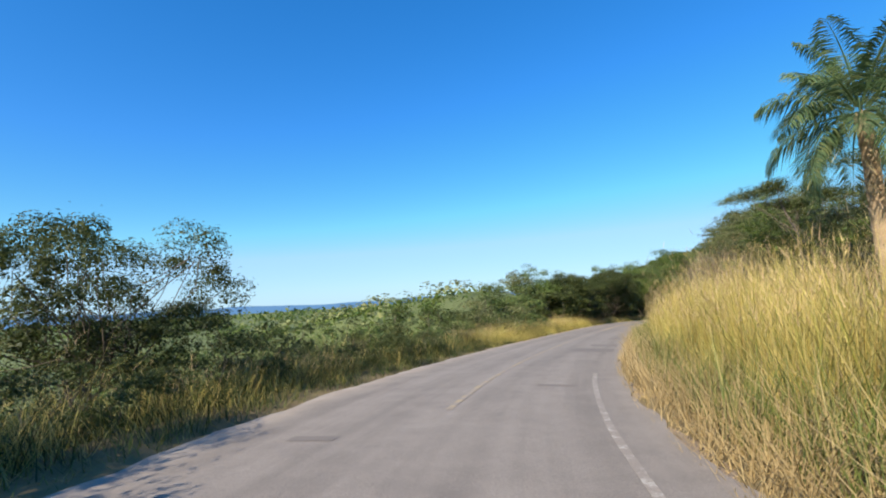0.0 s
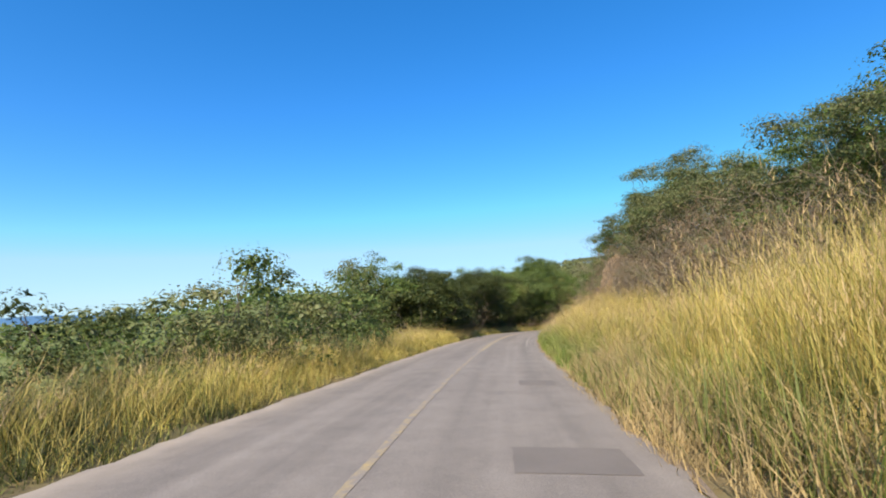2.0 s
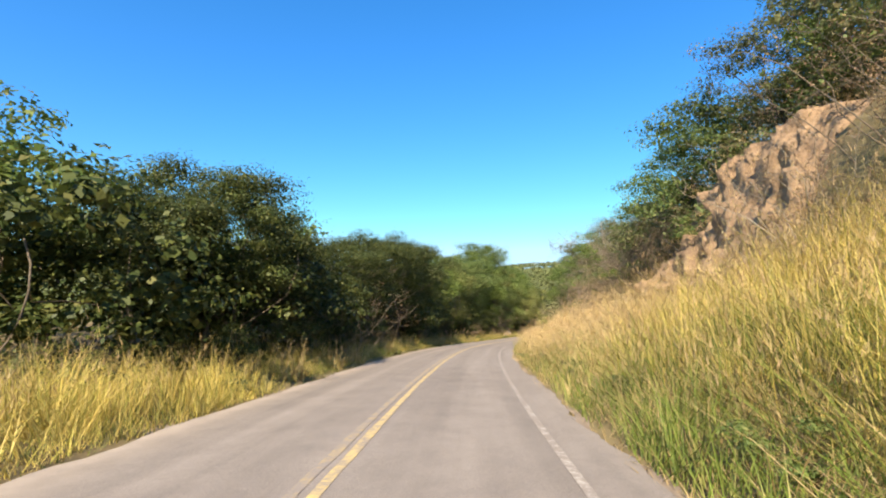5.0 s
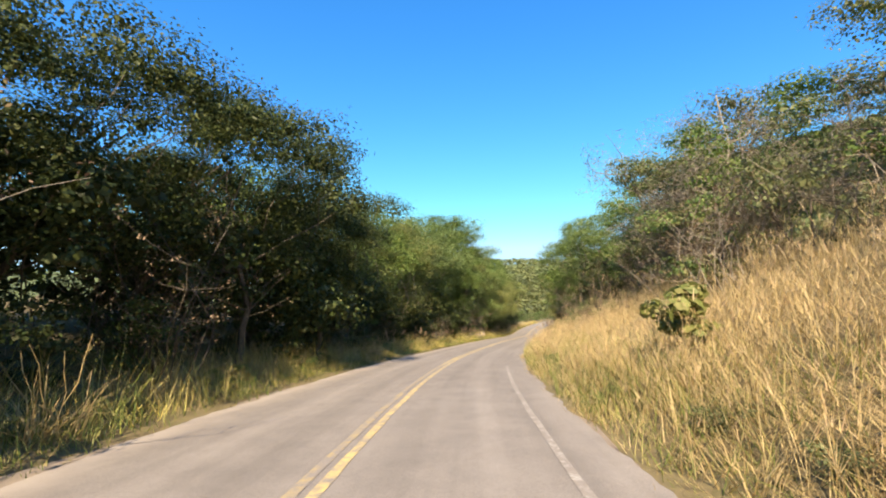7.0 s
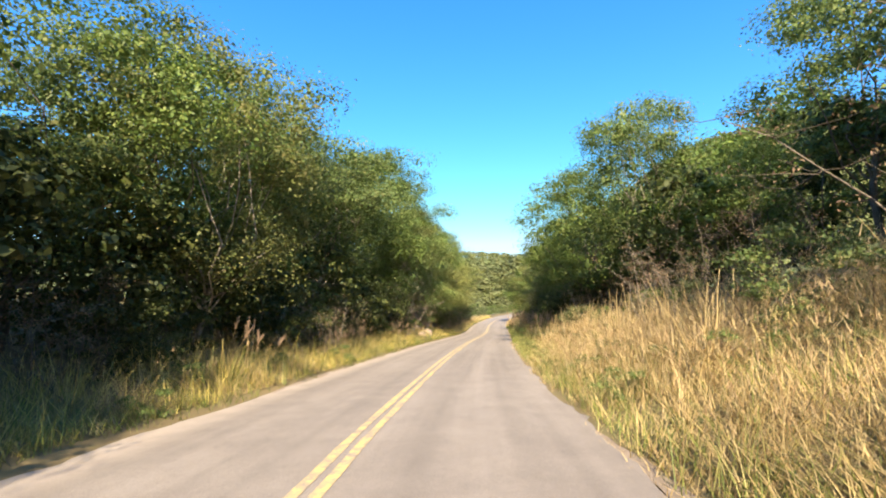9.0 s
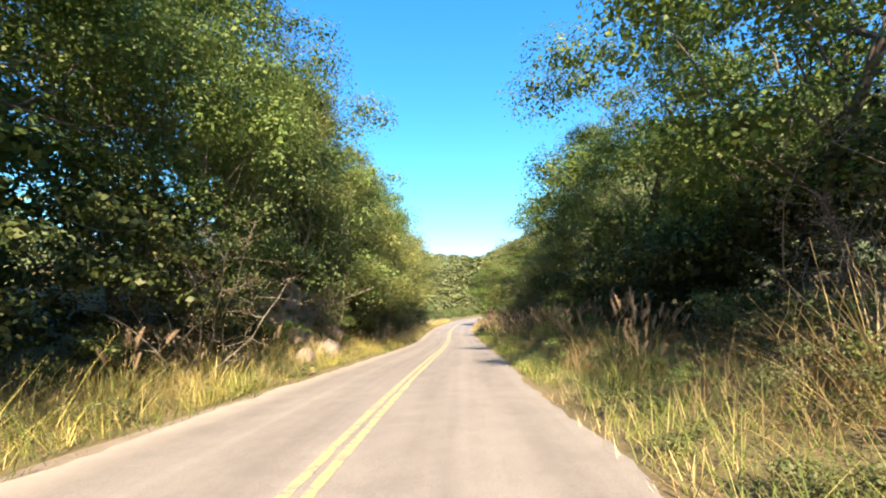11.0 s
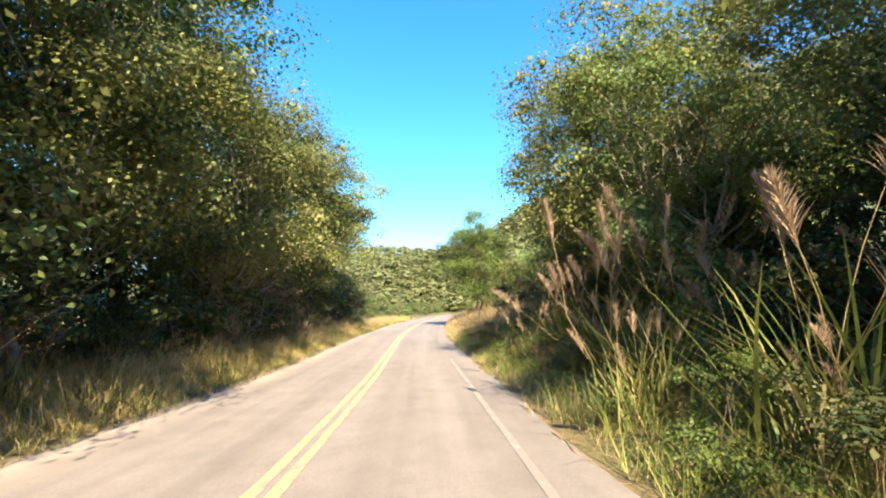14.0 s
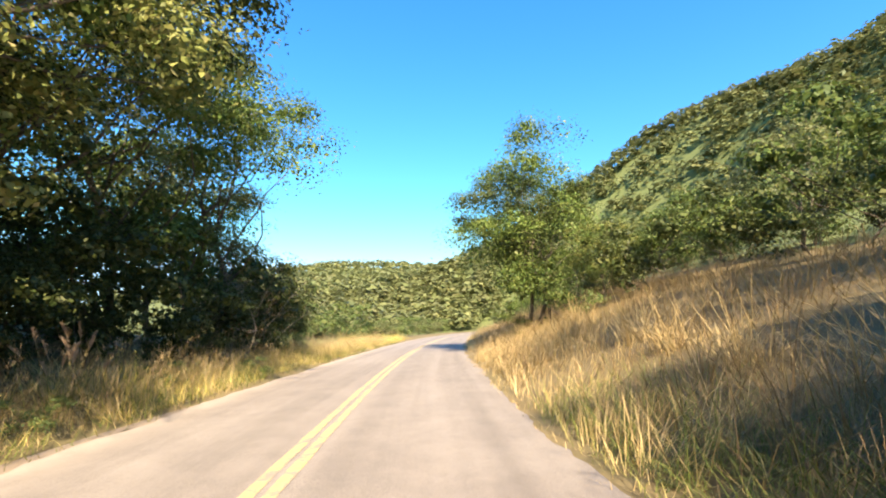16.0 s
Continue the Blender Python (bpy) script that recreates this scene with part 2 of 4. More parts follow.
for k in range(60):
    ang -= radians(0.5)
    p = p + np.array([math.cos(ang), math.sin(ang), -back_dir[2] * -1])
    before.append(p)
line = np.concatenate([np.array(before)[::-1], mid, np.array(past)])
far_along = np.r_[0, np.cumsum(np.linalg.norm(np.diff(line[:, :2], axis=0), axis=1))]
start_at = far_along[len(before)]
stations = np.arange(-58, 302, 1.0)
LINE = np.stack([np.interp(stations, far_along - start_at, line[:, k]) for k in range(3)], 1)
WAY = np.gradient(LINE[:, :2], axis=0)
WAY /= np.linalg.norm(WAY, axis=1)[:, None]
SIDE = np.stack([WAY[:, 1], -WAY[:, 0]], 1)


def spot(u, side):
    """Ground plan place at u metres along the drive and so many metres to its right, with the road's height there."""
    u, side = np.asarray(u, float), np.asarray(side, float)
    x = np.interp(u, stations, LINE[:, 0]) + side * np.interp(u, stations, SIDE[:, 0])
    y = np.interp(u, stations, LINE[:, 1]) + side * np.interp(u, stations, SIDE[:, 1])
    return x, y, np.interp(u, stations, LINE[:, 2])


def nearest(x, y):
    """For places in the plan: metres along, metres to the right and the road's height."""
    x, y = np.ravel(x), np.ravel(y)
    u, s, z, off = (np.empty_like(x) for _ in range(4))
    for a in range(0, len(x), 4000):
        xs, ys = x[a : a + 4000, None], y[a : a + 4000, None]
        i = ((LINE[None, :, 0] - xs) ** 2 + (LINE[None, :, 1] - ys) ** 2).argmin(1)
        dx, dy = xs[:, 0] - LINE[i, 0], ys[:, 0] - LINE[i, 1]
        along = np.clip(dx * WAY[i, 0] + dy * WAY[i, 1], -0.6, 0.6)
        u[a : a + 4000] = stations[i] + along
        s[a : a + 4000] = dx * SIDE[i, 0] + dy * SIDE[i, 1]
        off[a : a + 4000] = np.hypot(dx, dy)
        z[a : a + 4000] = np.interp(stations[i] + along, stations, LINE[:, 2])
    return u, s, z, off


def smooth(a, b, v):
    k = np.clip((v - a) / (b - a), 0, 1)
    return k * k * (3 - 2 * k)


def wave(x, y, size, seed):
    """A cheap smooth unevenness between -1 and 1."""
    a, b = x / size + seed * 1.7, y / size - seed * 2.3
    return (np.sin(a * 1.9 + 1.3 * np.sin(b * 1.1)) + np.sin(b * 2.3 + 1.7 * np.sin(a * 0.7 + seed)) + np.sin((a + b) * 1.3)) / 3


RIGHT, LEFT = 1.9, -4.85
HILLS = [(232, 118, 30, 52, 48), (362, 432, 42, 200, 110), (278, 188, 66, 92, 82), (430, 130, 46, 130, 130)]


def ground_height(x, y):
    x, y = np.asarray(x, float), np.asarray(y, float)
    shape = x.shape
    x, y = x.ravel(), y.ravel()
    u, s, zr, off = nearest(x, y)
    near_slope = np.interp(u, [-58, 15, 40, 56, 76, 95, 112, 130, 172, 186, 215, 260], [0.22, 0.24, 0.34, 0.52, 0.55, 0.48, 0.34, 0.2, 0.2, 0.36, 0.4, 0.3])
    r = np.maximum(s - RIGHT - 0.5, 0)
    right = near_slope * np.minimum(r, 8) + 0.30 * np.clip(r - 8, 0, 22) + 0.1 * np.clip(r - 30, 0, 120)
    lf = np.maximum(LEFT - 1.6 - s, 0)
    fall = np.interp(u, [-58, 30, 48, 60, 78, 190, 215, 232], [-0.26, -0.26, -0.14, 0.12, 0.27, 0.27, 0.08, -0.05])
    left = fall * np.where(fall > 0, np.minimum(lf, 22), np.minimum(lf, 60))
    left = left + 3.0 * smooth(6.9, 9.4, -s) * smooth(134, 140, u) * (1 - smooth(147, 154, u))
    right = right + 3.0 * smooth(7.6, 9.6, s) * smooth(55, 59, u) * (1 - smooth(66, 71, u))
    h = zr + right + left + 0.12 * wave(x, y, 3.0, 1) * smooth(0.3, 3, np.maximum(r, lf)) + 0.5 * wave(x, y, 14, 2) * smooth(6, 20, np.maximum(r, lf))
    h -= 0.16 * (1 - smooth(0.0, 0.5, np.maximum(s - RIGHT, LEFT - s)))
    # the wider land: a plain far below to one side, wooded hills to the other
    across = (x - 20) * 0.82 - (y - 50) * 0.57
    wide = -46 * smooth(-25, -260, across) + 6 * smooth(40, 220, across) - 6
    for hx, hy, top, wx, wy in HILLS:
        wide = wide + top * np.exp(-(((x - hx) / wx) ** 2) - ((y - hy) / wy) ** 2)
    wide = wide + 3 * wave(x, y, 60, 3) * smooth(60, 200, off)
    k = smooth(24, 110, off)
    far = np.hypot(x - 60, y - 80)
    wide = wide * (1 - smooth(900, 1700, far)) + -46 * smooth(900, 1700, far)
    return (h * (1 - k) + wide * k).reshape(shape)


# ---- mesh helpers ----
def mesh_object(name, verts, polys, mats, smooth_shade=False, parent=None):
    """A mesh from arrays: polys is one array, or several, of equal-sided faces."""
    me = bpy.data.meshes.new(name)
    polys = [polys] if isinstance(polys, np.ndarray) else polys
    me.vertices.add(len(verts))
    me.vertices.foreach_set("co", np.asarray(verts, np.float32).ravel())
    loops = np.concatenate([q.ravel() for q in polys])
    sizes = np.concatenate([np.full(len(q), q.shape[1]) for q in polys])
    me.loops.add(len(loops))
    me.loops.foreach_set("vertex_index", loops.astype(np.int32))
    me.polygons.add(len(sizes))
    me.polygons.foreach_set("loop_start", np.r_[0, np.cumsum(sizes)[:-1]].astype(np.int32))
    me.polygons.foreach_set("loop_total", sizes.astype(np.int32))
    if smooth_shade:
        me.polygons.foreach_set("use_smooth", np.ones(len(sizes), bool))
    me.update(calc_edges=True)
    me.validate()
    me.materials.append(mats)
    ob = new(name, me)
    ob.parent = parent
    return ob


def grid_faces(rows_n, cols_n):
    a = (np.arange(rows_n - 1)[:, None] * cols_n + np.arange(cols_n - 1)).ravel()
    return np.stack([a, a + 1, a + cols_n + 1, a + cols_n], 1)


class Tubes:
    """Tapered branches gathered into one mesh."""

    def __init__(self, sides=6):
        self.v, self.f, self.n, self.sides = [], [], 0, sides

    def add(self, pts, radii):
        pts, radii = np.asarray(pts, float), np.asarray(radii, float)
        d = np.gradient(pts, axis=0)
        d /= np.linalg.norm(d, axis=1)[:, None] + 1e-9
        ref = np.where(np.abs(d[:, 2:3]) < 0.9, [[0, 0, 1.0]], [[1.0, 0, 0]])
        a = np.cross(d, ref)
        a /= np.linalg.norm(a, axis=1)[:, None]
        b = np.cross(d, a)
        th = np.arange(self.sides) * 2 * math.pi / self.sides
        ring = pts[:, None] + radii[:, None, None] * (np.cos(th)[None, :, None] * a[:, None] + np.sin(th)[None, :, None] * b[:, None])
        base, k, s = self.n, len(pts), self.sides
        i = np.arange(k - 1)[:, None] * s + np.arange(s)
        j = np.arange(k - 1)[:, None] * s + (np.arange(s) + 1) % s
        self.v.append(ring.reshape(-1, 3))
        self.f.append((np.stack([i, j, j + s, i + s], -1).reshape(-1, 4)) + base)
        self.n += k * s

    def build(self, name, mat, parent=None):
        return mesh_object(name, np.concatenate(self.v), np.concatenate(self.f), mat, True, parent)


def curve_to(a, b, rng, sag=0.15, k=6):
    """A limb's bent way from a to b."""
    a, b = np.asarray(a, float), np.asarray(b, float)
    t = np.linspace(0, 1, k)[:, None]
    side = rng.normal(0, 1, 3) * np.linalg.norm(b - a) * sag
    side[2] = abs(side[2]) * -0.4
    return a + (b - a) * t + side * np.sin(t * math.pi) + rng.normal(0, 0.02, (k, 3)) * np.linalg.norm(b - a) * np.sin(t * math.pi)


def leaf_quads(centres, normals, sizes, rng, slim=0.5):
    """Folded, pointed leaves: one bent four-sided face each."""
    n = len(centres)
    normals = normals / (np.linalg.norm(normals, axis=1)[:, None] + 1e-9)
    rnd = rng.normal(0, 1, (n, 3))
    along = np.cross(normals, rnd)
    along /= np.linalg.norm(along, axis=1)[:, None] + 1e-9
    over = np.cross(normals, along)
    s = sizes[:, None]
    v = np.stack([centres - along * s * 0.5, centres + over * s * slim * 0.5 + normals * s * 0.08, centres + along * s * 0.5 - normals * s * 0.12, centres - over * s * slim * 0.5 + normals * s * 0.08], 1)
    return v.reshape(-1, 3), np.arange(4 * n).reshape(n, 4)


def crown_mesh(name, centres, radii, per, size, mat, rng, parent, slim=0.5, flat=0.75, droop=0.0, core=0):
    """Leaves over the outside of many rounded pads, with loose sprigs beyond and coarser growth in the heart of each."""
    c = np.repeat(centres, per, axis=0)
    r = np.repeat(radii, per)
    d = rng.normal(0, 1, (len(c), 3))
    d /= np.linalg.norm(d, axis=1)[:, None]
    d[:, 2] = np.where(rng.random(len(c)) < 0.45, np.abs(d[:, 2]), d[:, 2])
    lump = 1 + 0.16 * np.sin(5 * d[:, 0] + 7 * c[:, 1]) * np.sin(5 * d[:, 1] + 5 * c[:, 0])
    rad = r * lump * (0.62 + 0.40 * rng.random(len(c)) ** 0.7)
    rad = np.where(rng.random(len(c)) < 0.10, rad * rng.uniform(1.05, 1.45, len(c)), rad)
    off = d * rad[:, None] * np.array([1, 1, flat])
    off[:, 2] -= droop * rad * rng.random(len(c))
    n = d * np.array([0.8, 0.8, 0.8 / max(flat, 0.4)]) + np.array([0, 0, 0.30]) + rng.normal(0, 0.3, (len(c), 3))
    v, f = leaf_quads(c + off, n, size * rng.uniform(0.6, 1.35, len(c)), rng, slim)
    if core:
        cc, cr = np.repeat(centres, core, axis=0), np.repeat(radii, core)
        cd = rng.normal(0, 1, (len(cc), 3))
        cd /= np.linalg.norm(cd, axis=1)[:, None]
        inner = cc + cd * (cr * rng.uniform(0.1, 0.62, len(cc)))[:, None] * np.array([1, 1, flat])
        v2, f2 = leaf_quads(inner, cd + np.array([0, 0, 0.4]) + rng.normal(0, 0.3, cd.shape), min(size * 1.9, 0.14) * rng.uniform(0.8, 1.2, len(cc)), rng, 0.75)
        v, f = np.concatenate([v, v2]), np.concatenate([f, f2 + len(v)])
    return mesh_object(name, v, f, mat, False, parent)


def thing(name, label, category, group=""):
    return tagged(new(name), label, category, group)


def crown_points(rng, count, height, base, rx, ry, lean=0.0, top_flat=1.0):
    """Clump places over the rounded lobes of a crown, with dark gaps between the lobes."""
    lobes = max(5, count // 8)
    half = (height - base) / 2
    at, tries = [], 0
    while len(at) < lobes:
        d = rng.normal(0, 1, 3)
        d /= np.linalg.norm(d)
        tries += 1
        if tries < 60 * lobes and any(np.dot(d, e) > 0.86 for e, _ in at):
            continue
        at.append((d, rng.uniform(0.58, 0.93)))
    pts = []
    for k in range(count):
        d, far = at[k % lobes]
        lobe = np.array([d[0] * rx * far, d[1] * ry * far, (base + height) / 2 + d[2] * half * far * (top_flat if d[2] > 0 else 1)])
        w = rng.normal(0, 1, 3)
        w /= np.linalg.norm(w)
        if rng.random() < 0.7:
            w[2] = abs(w[2])
        size = 0.40 * min(rx, half * 1.2) * (0.75 + 0.5 * ((k % lobes) * 0.618 % 1))
        q = lobe + w * size * rng.uniform(0.55, 1.0) * np.array([1.15, 1.15, 0.8])
        pts.append((q[0] + lean * q[2], q[1], min(max(q[2], base * 0.8 + 0.1), height * 1.04)))
    return np.array(pts)


def tree(name, label, seed, height, base, radius, clumps, per, size, mat, bark, trunk_r, clump_r=0.65, slim=0.5, limbs=14, stems=1, top_flat=1.0, droop=0.0, flat=0.58, group="roadside trees", category="tree", core=26):
    rng = np.random.default_rng(seed)
    root = thing(name, label, category, group)
    pts = crown_points(rng, clumps, height - 0.3, base, radius, radius * rng.uniform(0.8, 1.1), rng.uniform(-0.05, 0.05), top_flat)
    tubes = Tubes(5)
    for s in range(stems):
        foot = np.array([rng.normal(0, 0.25) * (stems > 1), rng.normal(0, 0.25) * (stems > 1), -0.3])
        fork = np.array([rng.normal(0, 0.25 + 0.3 * (stems > 1)), rng.normal(0, 0.25 + 0.3 * (stems > 1)), base + (height - base) * rng.uniform(0.15, 0.35)])
        stem = curve_to(foot, fork, rng, 0.08, 8)
        tubes.add(stem, np.linspace(trunk_r, trunk_r * 0.6, 8) * (1 + 0.5 * np.exp(-np.linspace(0, 8, 8))))
        for i in rng.choice(len(pts), min(limbs // stems, len(pts)), False):
            a = stem[rng.integers(4, 8)]
            w = curve_to(a, a + 0.88 * (pts[i] - a), rng, 0.10, 7)
            tubes.add(w, np.linspace(trunk_r * 0.3, 0.01, 7))
            for j in rng.choice(len(pts), 1, False):
                if np.linalg.norm(pts[j] - w[4]) < radius * 0.8:
                    tubes.add(curve_to(w[4], pts[j], rng, 0.12, 4), np.linspace(trunk_r * 0.14, 0.008, 4))
    tubes.build("trunk", bark, root)
    crown_mesh("crown", pts, 0.88 * clump_r * rng.uniform(0.6, 1.3, len(pts)), per, size, mat, rng, root, slim, flat, droop, core)
    return root


def bare_shrub(name, label, seed, height, spread, stems, mat, group="roadside shrubs"):
    """A leafless tangle of stems and twigs."""
    rng = np.random.default_rng(seed)
    root = thing(name, label, "shrub", group)
    tubes = Tubes(3)
    twig_tips = []
    for _ in range(stems):
        a = np.array([rng.normal(0, spread * 0.3), rng.normal(0, spread * 0.3), -0.2])
        b = np.array([a[0] + rng.normal(0, spread * 0.5), a[1] + rng.normal(0, spread * 0.5), height * rng.uniform(0.55, 1.0)])
        w = curve_to(a, b, rng, 0.12, 7)
        tubes.add(w, np.linspace(0.022, 0.005, 7))
        for _ in range(13):
            k = rng.integers(2, 7)
            tip = w[k] + np.array([rng.normal(0, 0.5), rng.normal(0, 0.5), rng.uniform(-0.2, 0.7)]) * height * 0.25
            t = curve_to(w[k], tip, rng, 0.2, 4)
            tubes.add(t, np.linspace(0.006, 0.0025, 4))
            twig_tips += [t[2], t[3]]
    tubes.build("stem", mat, root)
    tips = np.array(twig_tips)
    crown_mesh("crown", tips, np.full(len(tips), 0.17), 8, 0.05, LEAF_DRY, rng, root, 0.45)
    return root


def bare_tree(name, label, seed, height, mat):
    """A leafless tree: stem, crooked limbs, and a haze of fine twigs."""
    rng = np.random.default_rng(seed)
    root = thing(name, label, "tree", "bare trees")
    tubes, fine, tips = Tubes(5), Tubes(3), []
    for _ in range(3):
        a = np.array([rng.normal(0, 0.2), rng.normal(0, 0.2), -0.3])
        stem = curve_to(a, np.array([rng.normal(0, 0.7), rng.normal(0, 0.7), height * rng.uniform(0.55, 0.75)]), rng, 0.10, 9)
        tubes.add(stem, np.linspace(0.05, 0.02, 9))
        for _ in range(9):
            k = rng.integers(3, 9)
            limb = curve_to(stem[k], stem[k] + np.array([rng.normal(0, 0.8), rng.normal(0, 0.8), rng.uniform(0.1, 1.5)]), rng, 0.22, 6)
            tubes.add(limb, np.linspace(0.018, 0.006, 6))
            for _ in range(9):
                q = limb[rng.integers(1, 6)]
                twig = curve_to(q, q + np.array([rng.normal(0, 0.35), rng.normal(0, 0.35), rng.uniform(-0.5, 0.6)]), rng, 0.25, 4)
                fine.add(twig, np.linspace(0.006, 0.003, 4))
                tips += [twig[2], twig[3]]
    tubes.build("trunk", mat, root)
    tagged(fine.build("twig_tangle", mat, root), kind="stuff")
    tips = np.array(tips)
    crown_mesh("dry_leaves", tips, np.full(len(tips), 0.26), 18, 0.055, LEAF_GREY, rng, root, 0.4)
    return root


def strips(base, height, width, lean, heading, curl, name, mat, levels=3):
    """Grass blades: bent strips that taper to a point."""
    n = len(base)
    t = np.linspace(0, 1, levels)
    out = np.stack([np.cos(heading), np.sin(heading), 0 * heading], 1)
    over = np.stack([-np.sin(heading), np.cos(heading), 0 * heading], 1)
    v = []
    for k in t:
        away = (lean * k + curl * k**2.2) * height
        rise = height * (k - 0.35 * np.clip(curl, 0, 2) * k**2.5)
        c = base + out * away[:, None] + np.array([0, 0, 1.0]) * rise[:, None]
        w = width * (1 - 0.85 * k**1.5) * 0.5
        v += [c - over * w[:, None], c + over * w[:, None]]
    v = np.stack(v[:-1], 1)
    v[:, -1] = (c + 0 * over)
    m = 2 * levels - 1
    start = np.arange(n)[:, None] * m
    quads = [start + np.array([2 * i, 2 * i + 1, 2 * i + 3, 2 * i + 2]) for i in range(levels - 2)]
    tris = start + np.array([2 * levels - 4, 2 * levels - 3, 2 * levels - 2])
    return mesh_object(name, v.reshape(-1, 3), quads + [tris], mat)


def grass(name, label, seed, u0, u1, s0, s1, count, height, width, mat, lean=0.18, curl=0.35, clump=0.25, taper_in=0.0, heads=0.0):
    """A stand of grass along a stretch of the verge, growing in tufts."""
    rng = np.random.default_rng(seed)
    tufts = max(count // 9, 1)
    tu, ts = rng.uniform(u0, u1, 3 * tufts), s0 + (s1 - s0) * rng.random(3 * tufts) ** 1.25
    stand = 0.5 + 0.5 * wave(tu, ts, 0.9, seed % 11) + 0.4 * wave(tu, ts, 2.7, seed % 5)
    best = np.argsort(-(stand + rng.normal(0, 0.55, 3 * tufts)))[:tufts]
    tu, ts = tu[best], ts[best]
    pick = rng.integers(0, tufts, count)
    du, ds = rng.normal(0, clump, count), rng.normal(0, clump, count)
    u, s = tu[pick] + du, ts[pick] + ds
    edge = np.sign(s1 - s0)
    s = np.where((s - s0) * edge < 0, s0 + np.abs(s - s0) * edge * 0.4, s)
    x, y, _ = spot(u, s)
    z = ground_height(x, y) - 0.04
    tuft_h = rng.uniform(0.4, 1.3, tufts)[pick]
    h = height * tuft_h * rng.uniform(0.55, 1.1, count)
    h = h * (1 + 0.25 * wave(x, y, 4.0, seed % 7))
    if taper_in > 0:
        h = h * (0.3 + 0.7 * smooth(0, taper_in, np.abs(s - s0)))
    along = np.interp(u, stations, np.unwrap(np.arctan2(WAY[:, 1], WAY[:, 0])))
    heading = along - np.arctan2(ds, du) + rng.normal(0, 0.8, count)
    spread = np.hypot(du, ds) / clump
    tilt = lean * np.minimum(0.9 * spread * rng.uniform(0.5, 1.3, count) + 1.3 * (rng.random(count) < 0.12), 2.8)
    bend = curl * rng.random(count) ** 1.5
    # stems that would hang far over the asphalt lean the other way
    out_x, out_y = np.interp(u, stations, SIDE[:, 0]) * edge, np.interp(u, stations, SIDE[:, 1]) * edge
    inward = np.cos(heading) * out_x + np.sin(heading) * out_y
    over = (s - s0) * edge + (tilt + bend) * h * inward < -0.12
    heading = heading + math.pi * over
    ob = strips(np.stack([x, y, z], 1), h, width * rng.uniform(0.6, 1.4, count), tilt, heading, bend, name, mat)
    if heads > 0:
        # feathery tops on the longer stems
        m = np.flatnonzero((rng.random(count) < heads) & (h > 0.55 * height))
        m = np.repeat(m, 6)
        q = rng.uniform(0.72, 1.05, len(m))
        away = (tilt[m] * q + bend[m] * q**2.2) * h[m]
        rise = h[m] * (q - 0.35 * np.clip(bend[m], 0, 2) * q**2.5)
        at = np.stack([x[m] + np.cos(heading[m]) * away, y[m] + np.sin(heading[m]) * away, z[m] + rise], 1)
        fl = strips(at, rng.uniform(0.10, 0.24, len(m)), np.full(len(m), 0.008), rng.uniform(0.1, 0.7, len(m)), rng.uniform(0, 6.28, len(m)), rng.uniform(0, 0.6, len(m)), "seed_heads", SEED, 2)
        tagged(fl, "feathery beige seed heads over the tall grass", "grass", "", "stuff")
    return tagged(ob, label, "grass", "", "stuff")


# ---- ground, road ----
def spaced(lo, hi, step, grow, end_lo, end_hi):
    a = list(np.arange(lo, hi, step))
    w, s = a[-1], step
    while w < end_hi:
        s *= grow
        w += s
        a.append(w)
    w, s, pre = a[0], step, []
    while w > end_lo:
        s *= grow
        w -= s
        pre.append(w)
    return np.array(pre[::-1] + a)


gx, gy = spaced(-42, 175, 1.5, 1.11, -3300, 3300), spaced(-35, 235, 1.5, 1.11, -3300, 3300)
X, Y = np.meshgrid(gx, gy)
Z = ground_height(X, Y)
ground = mesh_object("ground", np.stack([X, Y, Z], -1).reshape(-1, 3), grid_faces(len(gy), len(gx)), SOIL, True)
scrub_faces = (np.abs(nearest((X[:-1, :-1] + X[1:, 1:]) / 2, (Y[:-1, :-1] + Y[1:, 1:]) / 2)[3]) > 17).astype(np.int32)
ground.data.materials.append(SCRUB)
ground.data.polygons.foreach_set("material_index", scrub_faces)
tagged(ground, "dry brown roadside soil rising to a wooded slope", "ground", "", "structure")


def ribbon(name, u, cols, lift, mat, seed=0, ragged=0.0):
    """A strip that follows the road; cols are metres to the right."""
    rng = np.random.default_rng(seed)
    u = np.asarray(u, float)
    v, lanes = [], []
    for i, c in enumerate(cols):
        side = np.full(len(u), float(c))
        if ragged and i in (0, len(cols) - 1):
            side = side + ragged * (wave(u, u * 0, 0.9, seed + i) + 0.8 * wave(u, u * 0, 3.1, seed + 3 + i) + rng.normal(0, 0.35, len(u)))
        x, y, z = spot(u, side)
        crown = 0.05 * (1 - ((side - (-1.5)) / 3.4) ** 2)
        v.append(np.stack([x, y, z + crown + lift - 0.05], 1))
        lanes.append(np.stack([side, u, 0 * u], 1))
    v = np.stack(v, 1)
    ob = mesh_object(name, v.reshape(-1, 3), grid_faces(len(u), len(cols))[:, ::-1], mat, True)
    lane = ob.data.attributes.new("lane", "FLOAT_VECTOR", "POINT")
    lane.data.foreach_set("vector", np.stack(lanes, 1).astype(np.float32).ravel())
    return ob


